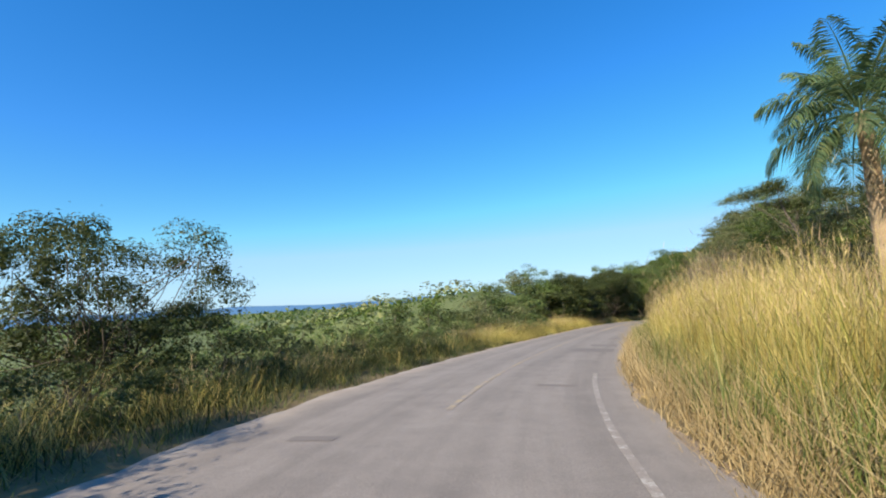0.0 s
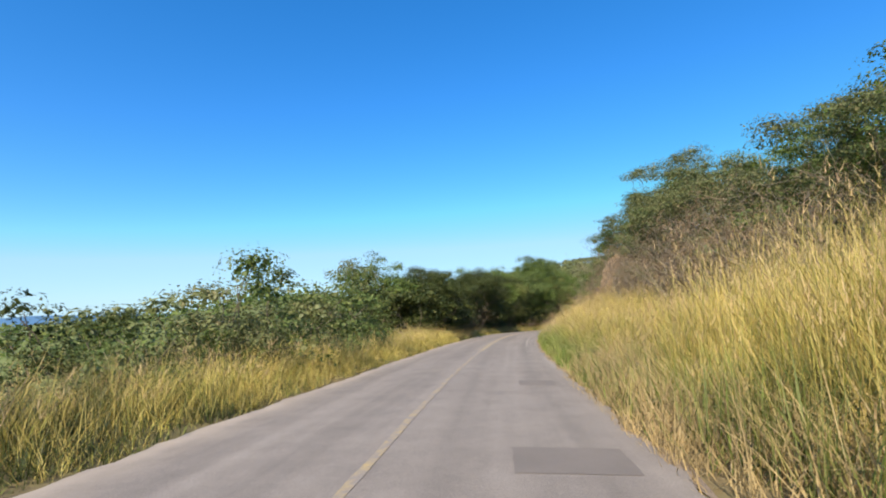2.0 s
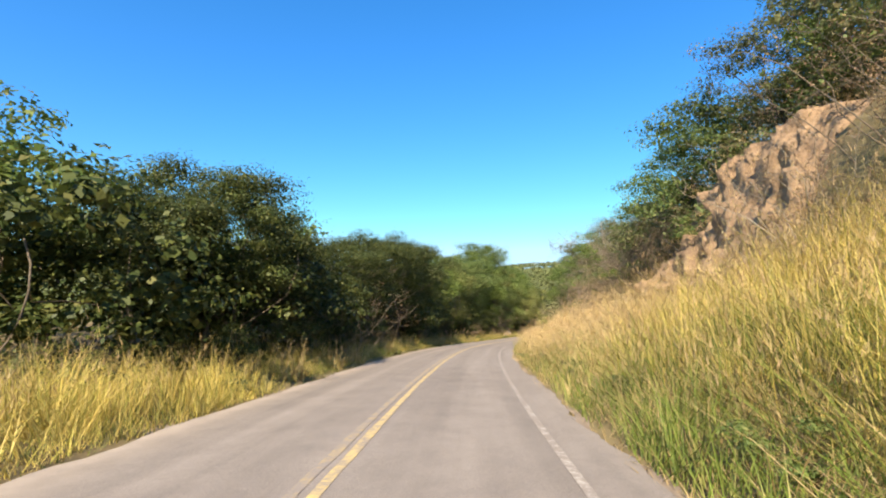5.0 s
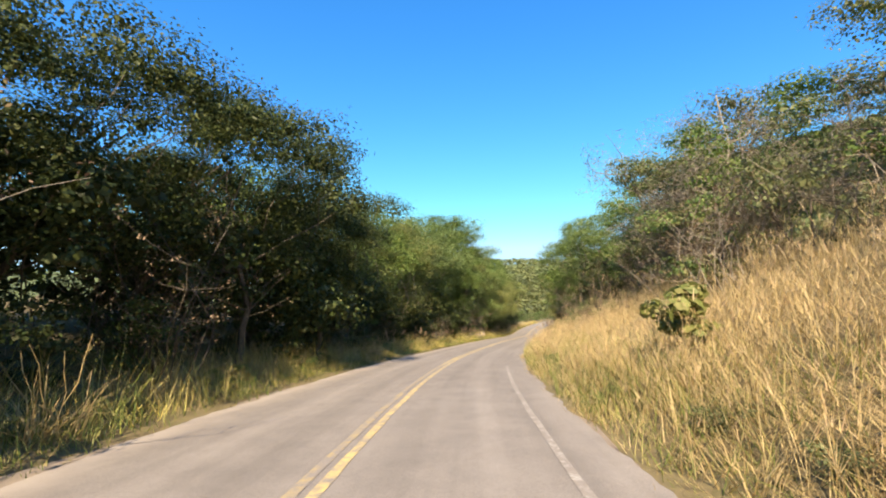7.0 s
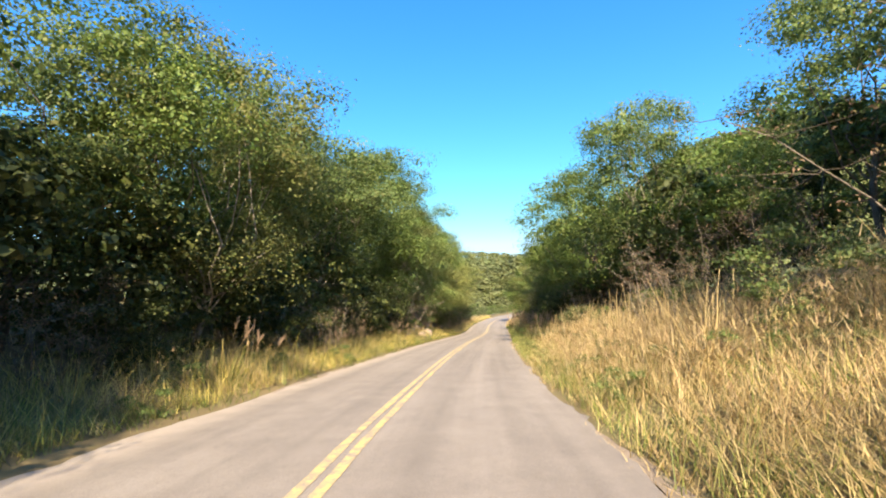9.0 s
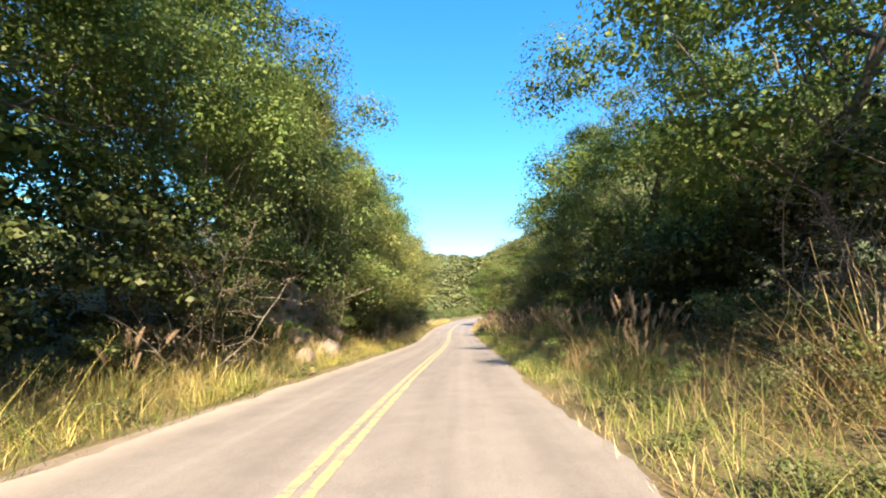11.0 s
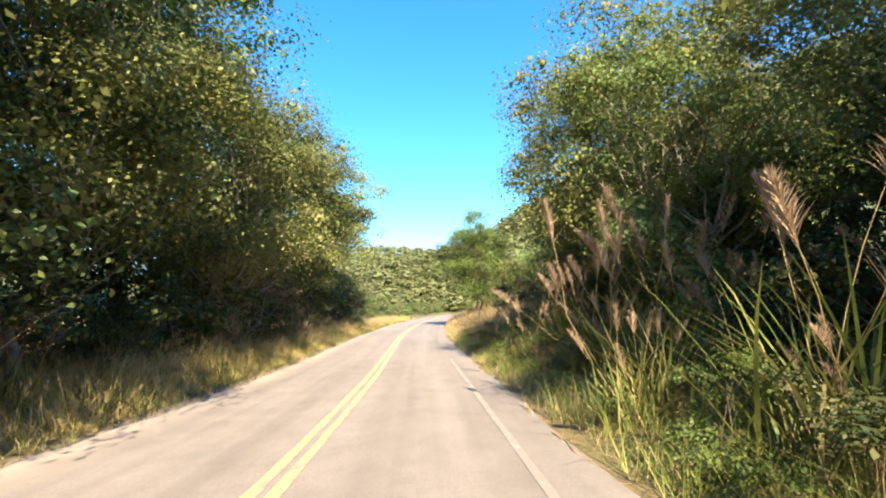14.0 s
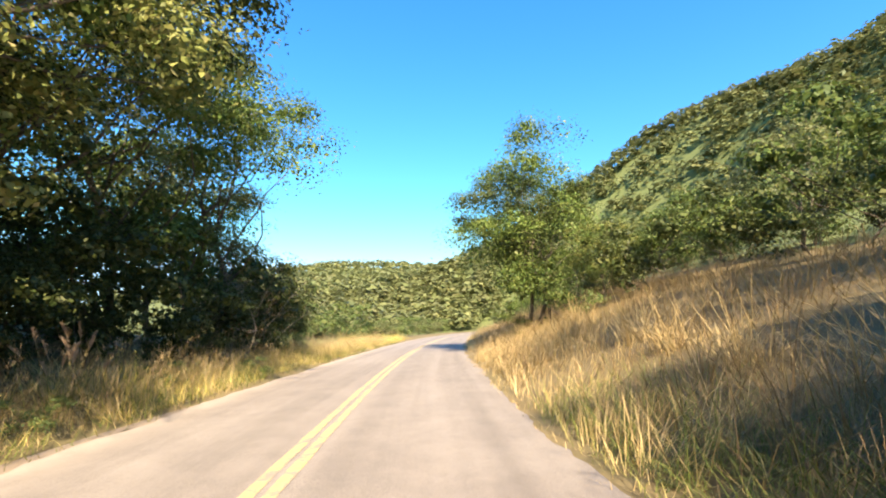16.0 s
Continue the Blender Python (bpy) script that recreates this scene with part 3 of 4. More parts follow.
road = ribbon("road", np.arange(-55, 300, 0.3), [LEFT, -4.4, -3.5, -2.5, -1.5, -0.5, 0.6, 1.4, RIGHT], 0.0, ASPHALT, 5, 0.10)
tagged(road, "worn pale asphalt country road with ragged edges", "road", "", "structure")
for side, a, b in (("left", LEFT - 0.75, LEFT + 0.05), ("right", RIGHT - 0.05, RIGHT + 0.55)):
    sh = ribbon("shoulder", np.arange(40 if side == "left" else -55, 300, 0.5), [a, (a + b) / 2, b], -0.035, SAND, 11 if side == "left" else 12, 0.12)
    tagged(sh, "narrow sandy grit shoulder beside the asphalt", "shoulder", "", "structure")
for c, u0, u1, paint in ((-1.61, 92, 300, YELLOW), (-1.39, 46, 300, YELLOW), (-1.61, 46, 92, FAINT)):
    ln = ribbon("centre_line", np.arange(u0, u1 + 0.1, 0.5), [c - 0.065, c + 0.065], 0.006, paint, 21, 0.012)
    tagged(ln, "worn yellow double centre line paint", "road marking", "", "structure")
faint = ribbon("centre_line", np.arange(8, 46.1, 0.5), [-1.52, -1.4], 0.006, FAINT, 22, 0.01)
tagged(faint, "faded single yellow centre line paint", "road marking", "", "structure")
for u0, u1 in ((-20, 14), (50, 92), (150, 175)):
    ln = ribbon("edge_line", np.arange(u0, u1, 0.5), [1.08, 1.19], 0.006, WHITE, 23, 0.008)
    tagged(ln, "rubbed white edge line paint", "road marking", "", "structure")
for u0, u1, a, b in ((21.3, 23.3, -0.35, 1.45), (25.2, 26.2, 0.15, 1.45), (32, 33, 0.5, 1.4), (10.9, 11.3, -0.14, 0.76), (5.9, 6.3, -3.3, -2.6)):
    pt = ribbon("asphalt_patch", np.arange(u0, u1 + 0.01, 0.25), [a, (a + b) / 2, b], 0.005, PATCH, int(u0 * 7), 0.02)
    tagged(pt, "darker rectangular repair patch in the asphalt", "road patch", "road patches", "structure")

# ---- trees and shrubs ----
def put(protos, u, side, rng, scale, sink=0.15):
    """Stand the next copy of one of the prototypes on the ground."""
    x, y, _ = spot(u, side)
    z = float(ground_height(np.array([x]), np.array([y]))[0]) - sink
    pr = protos[rng.integers(len(protos))]
    stand = pose(float(x), float(y), z, 0, 0, rng.uniform(0, 360))
    if pr.name not in placed:
        placed.add(pr.name)
        pr.matrix_basis = stand @ Matrix.Scale(scale, 4)
        return pr
    return copy_thing(pr, stand @ Matrix.Scale(scale / pr.scale[0], 4))


placed = set()
# The dim road side of these trees is painted into their leaf colour.
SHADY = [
    tree("broadleaf_tree", "green broadleaf tree with layered foliage, shade put into its leaf colour", 15, 9.0, 2.4, 3.3, 90, 240, 0.092, LEAF_SHADED, BARK, 0.12, 0.95, 0.62),
    tree("broadleaf_tree", "dense green tree over the verge, leaf colour darkened for shade", 16, 9.0, 2.2, 3.2, 90, 240, 0.09, LEAF_SHADED, BARK, 0.11, 0.95, 0.62),
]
BROAD = [
    tree("broadleaf_tree", "tall dense dark green broadleaf roadside tree", 11, 9.0, 2.2, 3.3, 88, 240, 0.09, LEAF_DARK, BARK, 0.12, 1.0, 0.62),
    tree("broadleaf_tree", "dense green broadleaf tree leaning over the verge", 12, 9.0, 2.0, 3.2, 88, 240, 0.09, LEAF_MID, BARK, 0.11, 1.0, 0.62),
    tree("broadleaf_tree", "dark leafy tree hung with climbers", 13, 9.0, 1.4, 3.0, 88, 230, 0.09, LEAF_DARK, BARK, 0.11, 0.95, 0.6, droop=0.9),
]
CLIMBER = [
    tree("broadleaf_tree", "sunlit olive green tree hung with climbers", 17, 9.0, 1.0, 2.5, 92, 250, 0.076, LEAF_LIGHT, PALE_BARK, 0.09, 0.9, 0.58, 22, droop=1.0, core=20),
    tree("broadleaf_tree", "tall green tree draped with creepers", 18, 9.0, 1.2, 2.6, 92, 250, 0.076, LEAF_MID, PALE_BARK, 0.09, 0.9, 0.58, 22, droop=0.8, core=20),
]
LIGHT = [
    tree("broadleaf_tree", "sunlit yellow-green broadleaf tree beside the road", 14, 9.0, 2.4, 3.2, 82, 300, 0.076, LEAF_LIGHT, BARK, 0.11, 0.98, 0.6),
]
AIRY = [
    tree("slender_tree", "slender airy tree with sparse olive leaves", 21, 10.0, 2.4, 2.4, 90, 110, 0.10, LEAF_OLIVE, BARK, 0.055, 0.7, 0.5, 14, core=5),
    tree("slender_tree", "open crowned green tree with a thin trunk", 22, 10.0, 2.0, 2.6, 90, 110, 0.10, LEAF_MID, BARK, 0.06, 0.7, 0.5, 14, core=5),
]
# Shrubs of the dim verge, with its shade coloured into their leaves.
SHADED_BUSH = [
    tree("bush", "dense green shrub at the road edge, shade put into its leaf colour", 46, 3.0, 0.0, 1.8, 44, 66, 0.085, LEAF_SHADED, BARK, 0.03, 0.5, 0.55, 6, 2, group="roadside bushes", category="bush", core=7),
    tree("bush", "leafy shrub with long twigs, leaf colour darkened for shade", 47, 3.0, 0.0, 1.6, 50, 56, 0.075, LEAF_SHADED, BARK, 0.03, 0.36, 0.45, 10, 3, group="roadside bushes", category="bush", core=3),
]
UMBRELLA = [
    tree("umbrella_tree", "flat crowned green tree on the slope", 31, 6.0, 1.2, 3.0, 76, 130, 0.10, LEAF_DARK, BARK, 0.1, 0.8, 0.55, 18, 1, 0.85, flat=0.42, core=12),
    tree("umbrella_tree", "spreading olive green tree on the slope", 32, 6.0, 0.7, 2.8, 76, 130, 0.10, LEAF_OLIVE, BARK, 0.1, 0.8, 0.55, 18, 1, 0.85, flat=0.42, core=12),
]
BUSH = [
    tree("bush", "leafy green roadside bush", 41, 3.0, 0.1, 1.7, 42, 66, 0.085, LEAF_MID, BARK, 0.035, 0.52, 0.58, 6, 2, group="roadside bushes", category="bush", core=7),
    tree("bush", "olive green roadside bush with dry tips", 42, 3.0, 0.1, 1.7, 42, 66, 0.085, LEAF_OLIVE, BARK, 0.035, 0.52, 0.55, 6, 2, group="roadside bushes", category="bush", core=7),
    tree("bush", "dark green bush beside the road", 43, 3.0, 0.1, 1.6, 42, 66, 0.085, LEAF_DARK, BARK, 0.035, 0.52, 0.58, 6, 2, group="roadside bushes", category="bush", core=7),
]
BACK = [
    tree("woodland_tree", "green woodland tree behind the roadside", 51, 9.0, 0.2, 3.4, 64, 44, 0.22, LEAF_MID, BARK, 0.15, 1.1, 0.7, 5, group="woodland", core=6),
    tree("woodland_tree", "dark woodland tree behind the roadside", 52, 9.0, 0.2, 3.2, 64, 44, 0.22, LEAF_DARK, BARK, 0.15, 1.1, 0.7, 5, group="woodland", core=6),
    tree("woodland_tree", "olive woodland tree behind the roadside", 53, 9.0, 0.3, 3.0, 60, 44, 0.22, LEAF_OLIVE, BARK, 0.15, 1.1, 0.7, 5, group="woodland", core=6),
]
DRY = [
    bare_shrub("dry_shrub", "grey brown leafless thicket shrub", 61, 3.2, 1.8, 16, PALE_BARK),
    bare_shrub("dry_shrub", "bare twiggy dry shrub with brown leaves", 62, 3.2, 1.6, 15, BARK),
]
BARE = [
    bare_tree("bare_tree", "leafless grey tree with hanging fine twigs", 63, 6.5, PALE_BARK),
    bare_tree("bare_tree", "leafless pale tree tangled with dry climbers", 64, 6.5, PALE_BARK),
]


def row_of(protos, u0, u1, step, side, jitter, lo, hi, seed, height=9.0):
    """Plants at uneven steps along one side; lo and hi are heights in metres."""
    rng = np.random.default_rng(seed)
    u = u0
    while u < u1:
        s = side + rng.normal(0, jitter)
        h = rng.uniform(lo, hi)
        put(protos, u + rng.normal(0, step * 0.2), s, rng, h / height)
        u += step * rng.uniform(0.75, 1.25)


def row_top(protos, u0, u1, step, side, jitter, along, tops, seed, height=9.0):
    """Plants whose tops follow a skyline: tops are metres over the road at the given metres along it."""
    rng = np.random.default_rng(seed)
    u = u0
    while u < u1:
        at, s = u + rng.normal(0, step * 0.15), side + rng.normal(0, jitter)
        x, y, z = spot(at, s)
        top = np.interp(at, along, tops) + float(z) - float(ground_height(np.array([x]), np.array([y]))[0])
        put(protos, at, s, rng, max(top, 1.0) * rng.uniform(0.9, 1.06) / height)
        u += step * rng.uniform(0.8, 1.2)


# The first bush carries the shade under the trees in its leaf colour.
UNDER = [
    tree("understorey_bush", "green undergrowth beneath the trees, their shade put into its leaf colour", 48, 3.0, 0.0, 1.9, 30, 78, 0.082, LEAF_SHADED, BARK, 0.03, 0.66, 0.62, 3, 1, group="undergrowth", category="bush", core=30),
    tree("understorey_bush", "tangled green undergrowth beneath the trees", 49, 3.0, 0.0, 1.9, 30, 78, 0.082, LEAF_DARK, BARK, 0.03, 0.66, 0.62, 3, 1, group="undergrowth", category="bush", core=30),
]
LOW = [
    tree("scrub_bush", "low green scrub on the open slope", 44, 3.0, 0.1, 1.9, 28, 42, 0.15, LEAF_MID, BARK, 0.03, 0.6, 0.6, 3, 1, group="slope scrub", category="bush", core=5),
    tree("scrub_bush", "low olive scrub on the open slope", 45, 3.0, 0.1, 1.9, 28, 42, 0.15, LEAF_OLIVE, BARK, 0.03, 0.6, 0.6, 3, 1, group="slope scrub", category="bush", core=5),
]
# left side
row_of(SHADED_BUSH, -22, 3, 2.4, -9.2, 0.5, 4.4, 5.6, 99, 3.0)
row_of(SHADED_BUSH, -14, 2, 2.0, -6.6, 0.3, 2.4, 3.2, 97, 3.0)
row_of(SHADED_BUSH, 2, 14, 2.4, -8.4, 0.5, 1.8, 2.4, 100, 3.0)
row_of(SHADED_BUSH, 1, 22, 1.9, -7.0, 0.3, 1.5, 2.2, 98, 3.0)
row_of(SHADED_BUSH + BUSH, 23, 36, 2.2, -7.8, 0.35, 1.4, 2.2, 95, 3.0)
row_of(SHADED_BUSH + BUSH, 13, 34, 2.1, -9.2, 0.6, 2.2, 3.4, 101, 3.0)
row_of(SHADED_BUSH + BUSH, 8, 40, 3.2, -13.0, 0.8, 3.0, 4.0, 102, 3.0)
row_of(SHADED_BUSH[1:], 5, 36, 4.6, -10.0, 0.9, 3.0, 4.2, 96, 3.0)
row_of(BUSH, 34, 47, 2.0, -8.8, 0.4, 4.5, 5.4, 103, 3.0)
row_of(SHADED_BUSH + BUSH, 37, 58, 3.2, -13, 0.7, 4.6, 5.4, 104, 3.0)
LEFT_U = [58, 63, 66, 70, 74, 79, 84, 88, 92, 97, 101, 104, 108, 114, 119, 123, 128, 134]
LEFT_TOP = [5.0, 8.4, 8.2, 6.4, 7.3, 8.3, 10.0, 11.5, 8.6, 9.8, 9.4, 10.2, 11.0, 14.3, 14.0, 16.0, 13.5, 15.0]
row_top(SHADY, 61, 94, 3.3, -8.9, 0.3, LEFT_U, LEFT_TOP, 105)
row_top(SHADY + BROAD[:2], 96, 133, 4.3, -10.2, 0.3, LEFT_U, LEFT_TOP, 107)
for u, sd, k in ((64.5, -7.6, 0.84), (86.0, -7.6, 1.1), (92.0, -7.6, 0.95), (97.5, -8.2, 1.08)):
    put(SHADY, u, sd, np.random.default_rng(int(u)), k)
row_of(CLIMBER, 106, 134, 6.5, -9.4, 0.3, 9.5, 12.5, 108)
row_of(BROAD, 134, 176, 5.6, -11.2, 0.4, 13.5, 16.5, 109)
row_of(CLIMBER, 139, 178, 4.6, -7.9, 0.3, 11.5, 14.5, 110)
row_of(SHADY + BROAD[:1], 179, 205, 5.0, -10.2, 0.4, 12.5, 14.5, 111)
row_of(AIRY, 186, 204, 14.0, -8.8, 0.3, 11.0, 13.0, 112, 10.0)
row_of(BACK, 58, 94, 3.6, -13.6, 0.5, 5.5, 7.5, 118)
row_of(BACK, 95, 208, 5.2, -14.5, 0.8, 9.0, 12.0, 113)
row_of(BUSH, 60, 207, 7.5, -8.2, 0.3, 1.4, 2.6, 114, 3.0)
row_of(UNDER[:1] + SHADED_BUSH[:1], 62, 207, 2.5, -8.0, 0.3, 1.5, 2.7, 93, 3.0)
row_of(UNDER[:1], 58, 98, 2.0, -9.2, 0.4, 4.6, 6.2, 94, 3.0)
row_of(UNDER, 60, 207, 3.0, -11.2, 0.4, 5.2, 7.0, 119, 3.0)
row_of(UNDER[:1], 94, 207, 2.2, -9.2, 0.4, 3.0, 4.8, 92, 3.0)
row_of(LOW, 212, 290, 5.0, -12, 1.5, 3.0, 6.0, 115, 3.0)
# right side
row_of(UMBRELLA, 26, 44, 4.0, 15.5, 1.0, 5.8, 7.2, 201, 6.0)
row_of(UMBRELLA, 45, 66, 4.0, 14.6, 1.0, 6.4, 7.8, 214, 6.0)
RIGHT_U = [18, 30, 38, 48, 57, 66, 74, 82, 88, 95, 104, 110, 116]
RIGHT_TOP = [6.4, 8.2, 9.3, 10.6, 12.0, 12.6, 12.8, 11.6, 11.4, 12.0, 11.0, 10.0, 11.3]
row_top(UMBRELLA, 30, 104, 3.6, 11.6, 0.5, RIGHT_U, RIGHT_TOP, 202, 6.0)
row_top(UMBRELLA[1:] + BUSH[1:2], 20, 46, 3.2, 10.4, 0.4, RIGHT_U, [t * 0.8 for t in RIGHT_TOP], 230, 5.0)
row_of(BUSH, 36, 60, 3.0, 10.0, 0.5, 2.6, 3.6, 231, 3.0)
row_of(DRY, 32, 60, 1.25, 8.6, 0.6, 2.8, 3.9, 203, 3.2)
row_of(BACK, 14, 110, 8.5, 21, 1.5, 4.5, 6.0, 204)
row_of(UMBRELLA, 64, 84, 4.6, 13.6, 0.8, 5.6, 8.0, 205, 6.0)
row_of(BARE, 74, 90, 3.6, 9.8, 0.6, 4.4, 5.6, 223, 6.5)
row_top(BARE, 91, 99, 2.2, 9.6, 0.5, RIGHT_U, [t + 1.5 for t in RIGHT_TOP], 232, 6.5)
row_of(BUSH, 57, 76, 1.9, 10.8, 0.4, 2.8, 4.2, 215, 3.0)
row_of(BUSH, 66, 104, 3.0, 9.6, 0.7, 2.8, 4.4, 206, 3.0)
row_of(DRY, 70, 100, 2.8, 8.4, 0.8, 2.4, 4.0, 207, 3.2)
row_of(BARE, 90, 104, 4.0, 10.2, 0.8, 5.0, 6.5, 219, 6.5)
row_of(BROAD, 102, 115, 4.4, 10.4, 0.4, 7.5, 9.0, 208)
row_of(BROAD + CLIMBER[1:], 117, 146, 5.0, 8.4, 0.4, 11.0, 13.0, 218)
row_of(BROAD + CLIMBER[1:], 148, 162, 4.6, 8.4, 0.4, 10.0, 11.5, 209)
row_of(UNDER + BUSH[:1], 146, 182, 2.0, 6.3, 0.3, 1.9, 3.2, 238, 3.0)
row_of(CLIMBER, 150, 166, 6.0, 6.8, 0.3, 7.5, 9.0, 224)
row_of(LIGHT, 163, 173, 4.6, 8.2, 0.4, 8.5, 10.0, 221)
row_of(BROAD, 175, 184, 3.2, 9.0, 0.4, 5.8, 7.0, 222)
row_of(AIRY, 136, 168, 11.0, 7.6, 0.4, 9.0, 11.5, 210, 10.0)
row_of(DRY, 104, 176, 6.0, 6.9, 0.5, 2.6, 4.2, 239, 3.2)
row_of(DRY, 66, 200, 9.0, -7.7, 0.3, 2.4, 4.4, 240, 3.2)
row_of(BACK, 104, 166, 5.5, 15.0, 1.0, 9.0, 11.0, 211)
row_of(UNDER, 110, 178, 2.2, 10.4, 0.4, 5.2, 7.0, 225, 3.0)
row_of(UNDER[:1], 126, 181, 2.3, 8.0, 0.4, 3.6, 5.2, 226, 3.0)
row_of(UNDER + BUSH[:1], 180, 222, 2.6, 16.5, 1.0, 3.2, 5.0, 228, 3.0)
row_of(BUSH, 124, 180, 3.0, 5.6, 0.5, 1.5, 2.4, 216, 3.0)
row_of(LOW, 30, 186, 2.4, 2.75, 0.2, 0.4, 0.85, 220, 3.0)
row_of(LOW, 60, 206, 3.0, -6.3, 0.4, 0.5, 1.1, 233, 3.0)
row_of(BUSH[:2], 98, 122, 2.2, 6.6, 0.6, 1.4, 2.4, 235, 3.0)
row_of(BUSH[:2] + LOW[1:], 96, 124, 2.4, 4.4, 0.4, 0.7, 1.2, 236, 3.0)
row_of(UNDER + BUSH[:1], 136, 151, 1.7, -7.6, 0.3, 1.2, 2.4, 237, 3.0)
# Bushes with shade in their leaf colour darken this verge.
row_of(SHADED_BUSH[:1] + BUSH[2:], 156, 182, 1.5, 3.3, 0.3, 0.9, 1.5, 243, 3.0)
row_of(BUSH[:2], 124, 178, 1.7, 3.9, 0.35, 0.9, 1.5, 234, 3.0)
row_of(UNDER + BUSH[:1], 186, 290, 3.4, 13.0, 1.4, 3.6, 5.6, 212, 3.0)
row_of(BACK, 188, 290, 5.5, 20.0, 3.0, 6.0, 8.0, 213)
rng = np.random.default_rng(5)
for u, s, k in ((139.6, -8.6, 1.2), (147.2, -8.4, 1.25), (155.5, -8.5, 1.3), (166.0, -8.6, 1.3)):
    put(LIGHT, u, s, rng, k)
put(LIGHT, 172.5, 6.8, rng, 1.15)
put(LIGHT, 181.0, 9.6, rng, 1.25)
put(LIGHT, 188.0, -7.8, rng, 1.45)
put([CLIMBER[0]], 169.0, 6.2, rng, 1.3)
put([CLIMBER[1]], 173.0, 7.4, rng, 1.25)
put([CLIMBER[1]], 166.2, 6.4, rng, 1.1)
put([BROAD[2]], 207, 4.9, rng, 1.4)
put([SHADY[1]], 207.6, 5.6, rng, 1.25)
put([BROAD[2]], 208.5, 6.9, rng, 1.05)
put([UNDER[1]], 206.0, 5.6, rng, 1.3)
put([BUSH[0]], 205.0, 7.4, rng, 1.3)
put([LIGHT[0]], 206.5, 9.6, rng, 0.55)
put([BUSH[2]], 208.0, 5.0, rng, 1.1)
weed = tree("broad_leaved_weed", "pale green broad-leaved weed in the dry grass", 72, 1.7, 0.3, 0.75, 24, 22, 0.24, LEAF_LIGHT, BARK, 0.02, 0.3, 0.6, 6, 3, group="", category="weed")
placed.add(weed.name)
x, y, _ = spot(81.3, 3.9)
weed.matrix_basis = pose(float(x), float(y), float(ground_height(np.array([x]), np.array([y]))[0]) - 0.05)
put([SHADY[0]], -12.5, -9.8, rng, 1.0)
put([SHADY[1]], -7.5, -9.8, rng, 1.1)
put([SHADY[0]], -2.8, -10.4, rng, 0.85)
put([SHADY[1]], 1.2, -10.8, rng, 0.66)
lone = tree("spreading_tree", "wide many-stemmed roadside tree with thin feathery leaves", 71, 5.4, 1.2, 2.7, 150, 210, 0.085, LEAF_SHADED, BARK, 0.045, 0.42, 0.38, 70, 6, flat=0.9, core=0)
placed.add(lone.name)
thin = tree("umbrella_tree", "tall thin tree with a flat feathery crown", 33, 6.2, 4.2, 2.3, 60, 110, 0.085, LEAF_SHADED, BARK, 0.05, 0.5, 0.4, 16, 1, 0.7, core=4)
placed.add(thin.name)
x, y, _ = spot(26.5, 9.6)
thin.matrix_basis = pose(float(x), float(y), float(ground_height(np.array([x]), np.array([y]))[0]) - 0.1)
x, y, _ = spot(8.0, -9.6)
lone.matrix_basis = pose(float(x), float(y), float(ground_height(np.array([x]), np.array([y]))[0]) - 0.1)


def palm(u, side, trunk_h, seed):
    rng = np.random.default_rng(seed)
    root = thing("palm_tree", "feathery green palm with a pale ringed trunk", "palm tree")
    tubes = Tubes(10)
    k = 26
    z = np.linspace(-0.3, trunk_h, k)
    pts = np.stack([-0.6 * (z / trunk_h) ** 1.3, 0.1 * np.sin(z), z], 1)
    tubes.add(pts, 0.17 + 0.015 * (np.arange(k) % 2) + 0.07 * np.exp(-np.linspace(0, 6, k)))
    tubes.build("trunk", PALM_BARK, root)
    top = pts[-1]
    for i in range(32):
        az = i * 2.4 + rng.normal(0, 0.2)
        rise = radians(86 - 3.9 * i + rng.normal(0, 5))
        length = rng.uniform(2.2, 2.8)
        t = np.linspace(0, 1, 13)
        bend = rise - 1.25 * t**1.5 * (0.6 + 0.5 * (rise < 0.9))
        step = np.stack([np.cos(bend) * math.cos(az), np.cos(bend) * math.sin(az), np.sin(bend)], 1) * length / 12
        rib = top + np.cumsum(step, 0)
        fr = Tubes(4)
        fr.add(rib, np.linspace(0.035, 0.006, 13))
        c, nrm = [], []
        v, f = [np.concatenate(fr.v)], [np.concatenate(fr.f)]
        n0 = fr.n
        over = np.array([-math.sin(az), math.cos(az), 0])
        for q in np.linspace(0.12, 1.0, 72):
            at = np.array([np.interp(q, t, rib[:, a]) for a in range(3)])
            d = np.array([np.interp(q, t, step[:, a]) for a in range(3)])
            d /= np.linalg.norm(d)
            ln = 0.70 * math.sin(math.pi * min(0.12 + q * 0.86, 1)) ** 0.6 + 0.08
            for sgn in (-1, 1):
                w = over * sgn * 0.85 + d * 0.55 + np.array([0, 0, rng.uniform(-0.55, 0.1)])
                w /= np.linalg.norm(w)
                tip = at + w * ln - np.array([0, 0, rng.uniform(0.2, 0.6) * ln])
                mid_p = at + w * ln * 0.5
                v.append(np.array([at, mid_p + d * 0.02, tip, mid_p - d * 0.02]))
                f.append(np.arange(4)[None] + n0)
                n0 += 4
        mesh_object("frond", np.concatenate(v), np.concatenate(f), LEAF_PALM, False, root)
    x, y, _ = spot(u, side)
    root.matrix_basis = pose(float(x), float(y), float(ground_height(np.array([x]), np.array([y]))[0]), 0, 3, 0)
    return root


palm(15.0, 8.6, 5.1, 8)


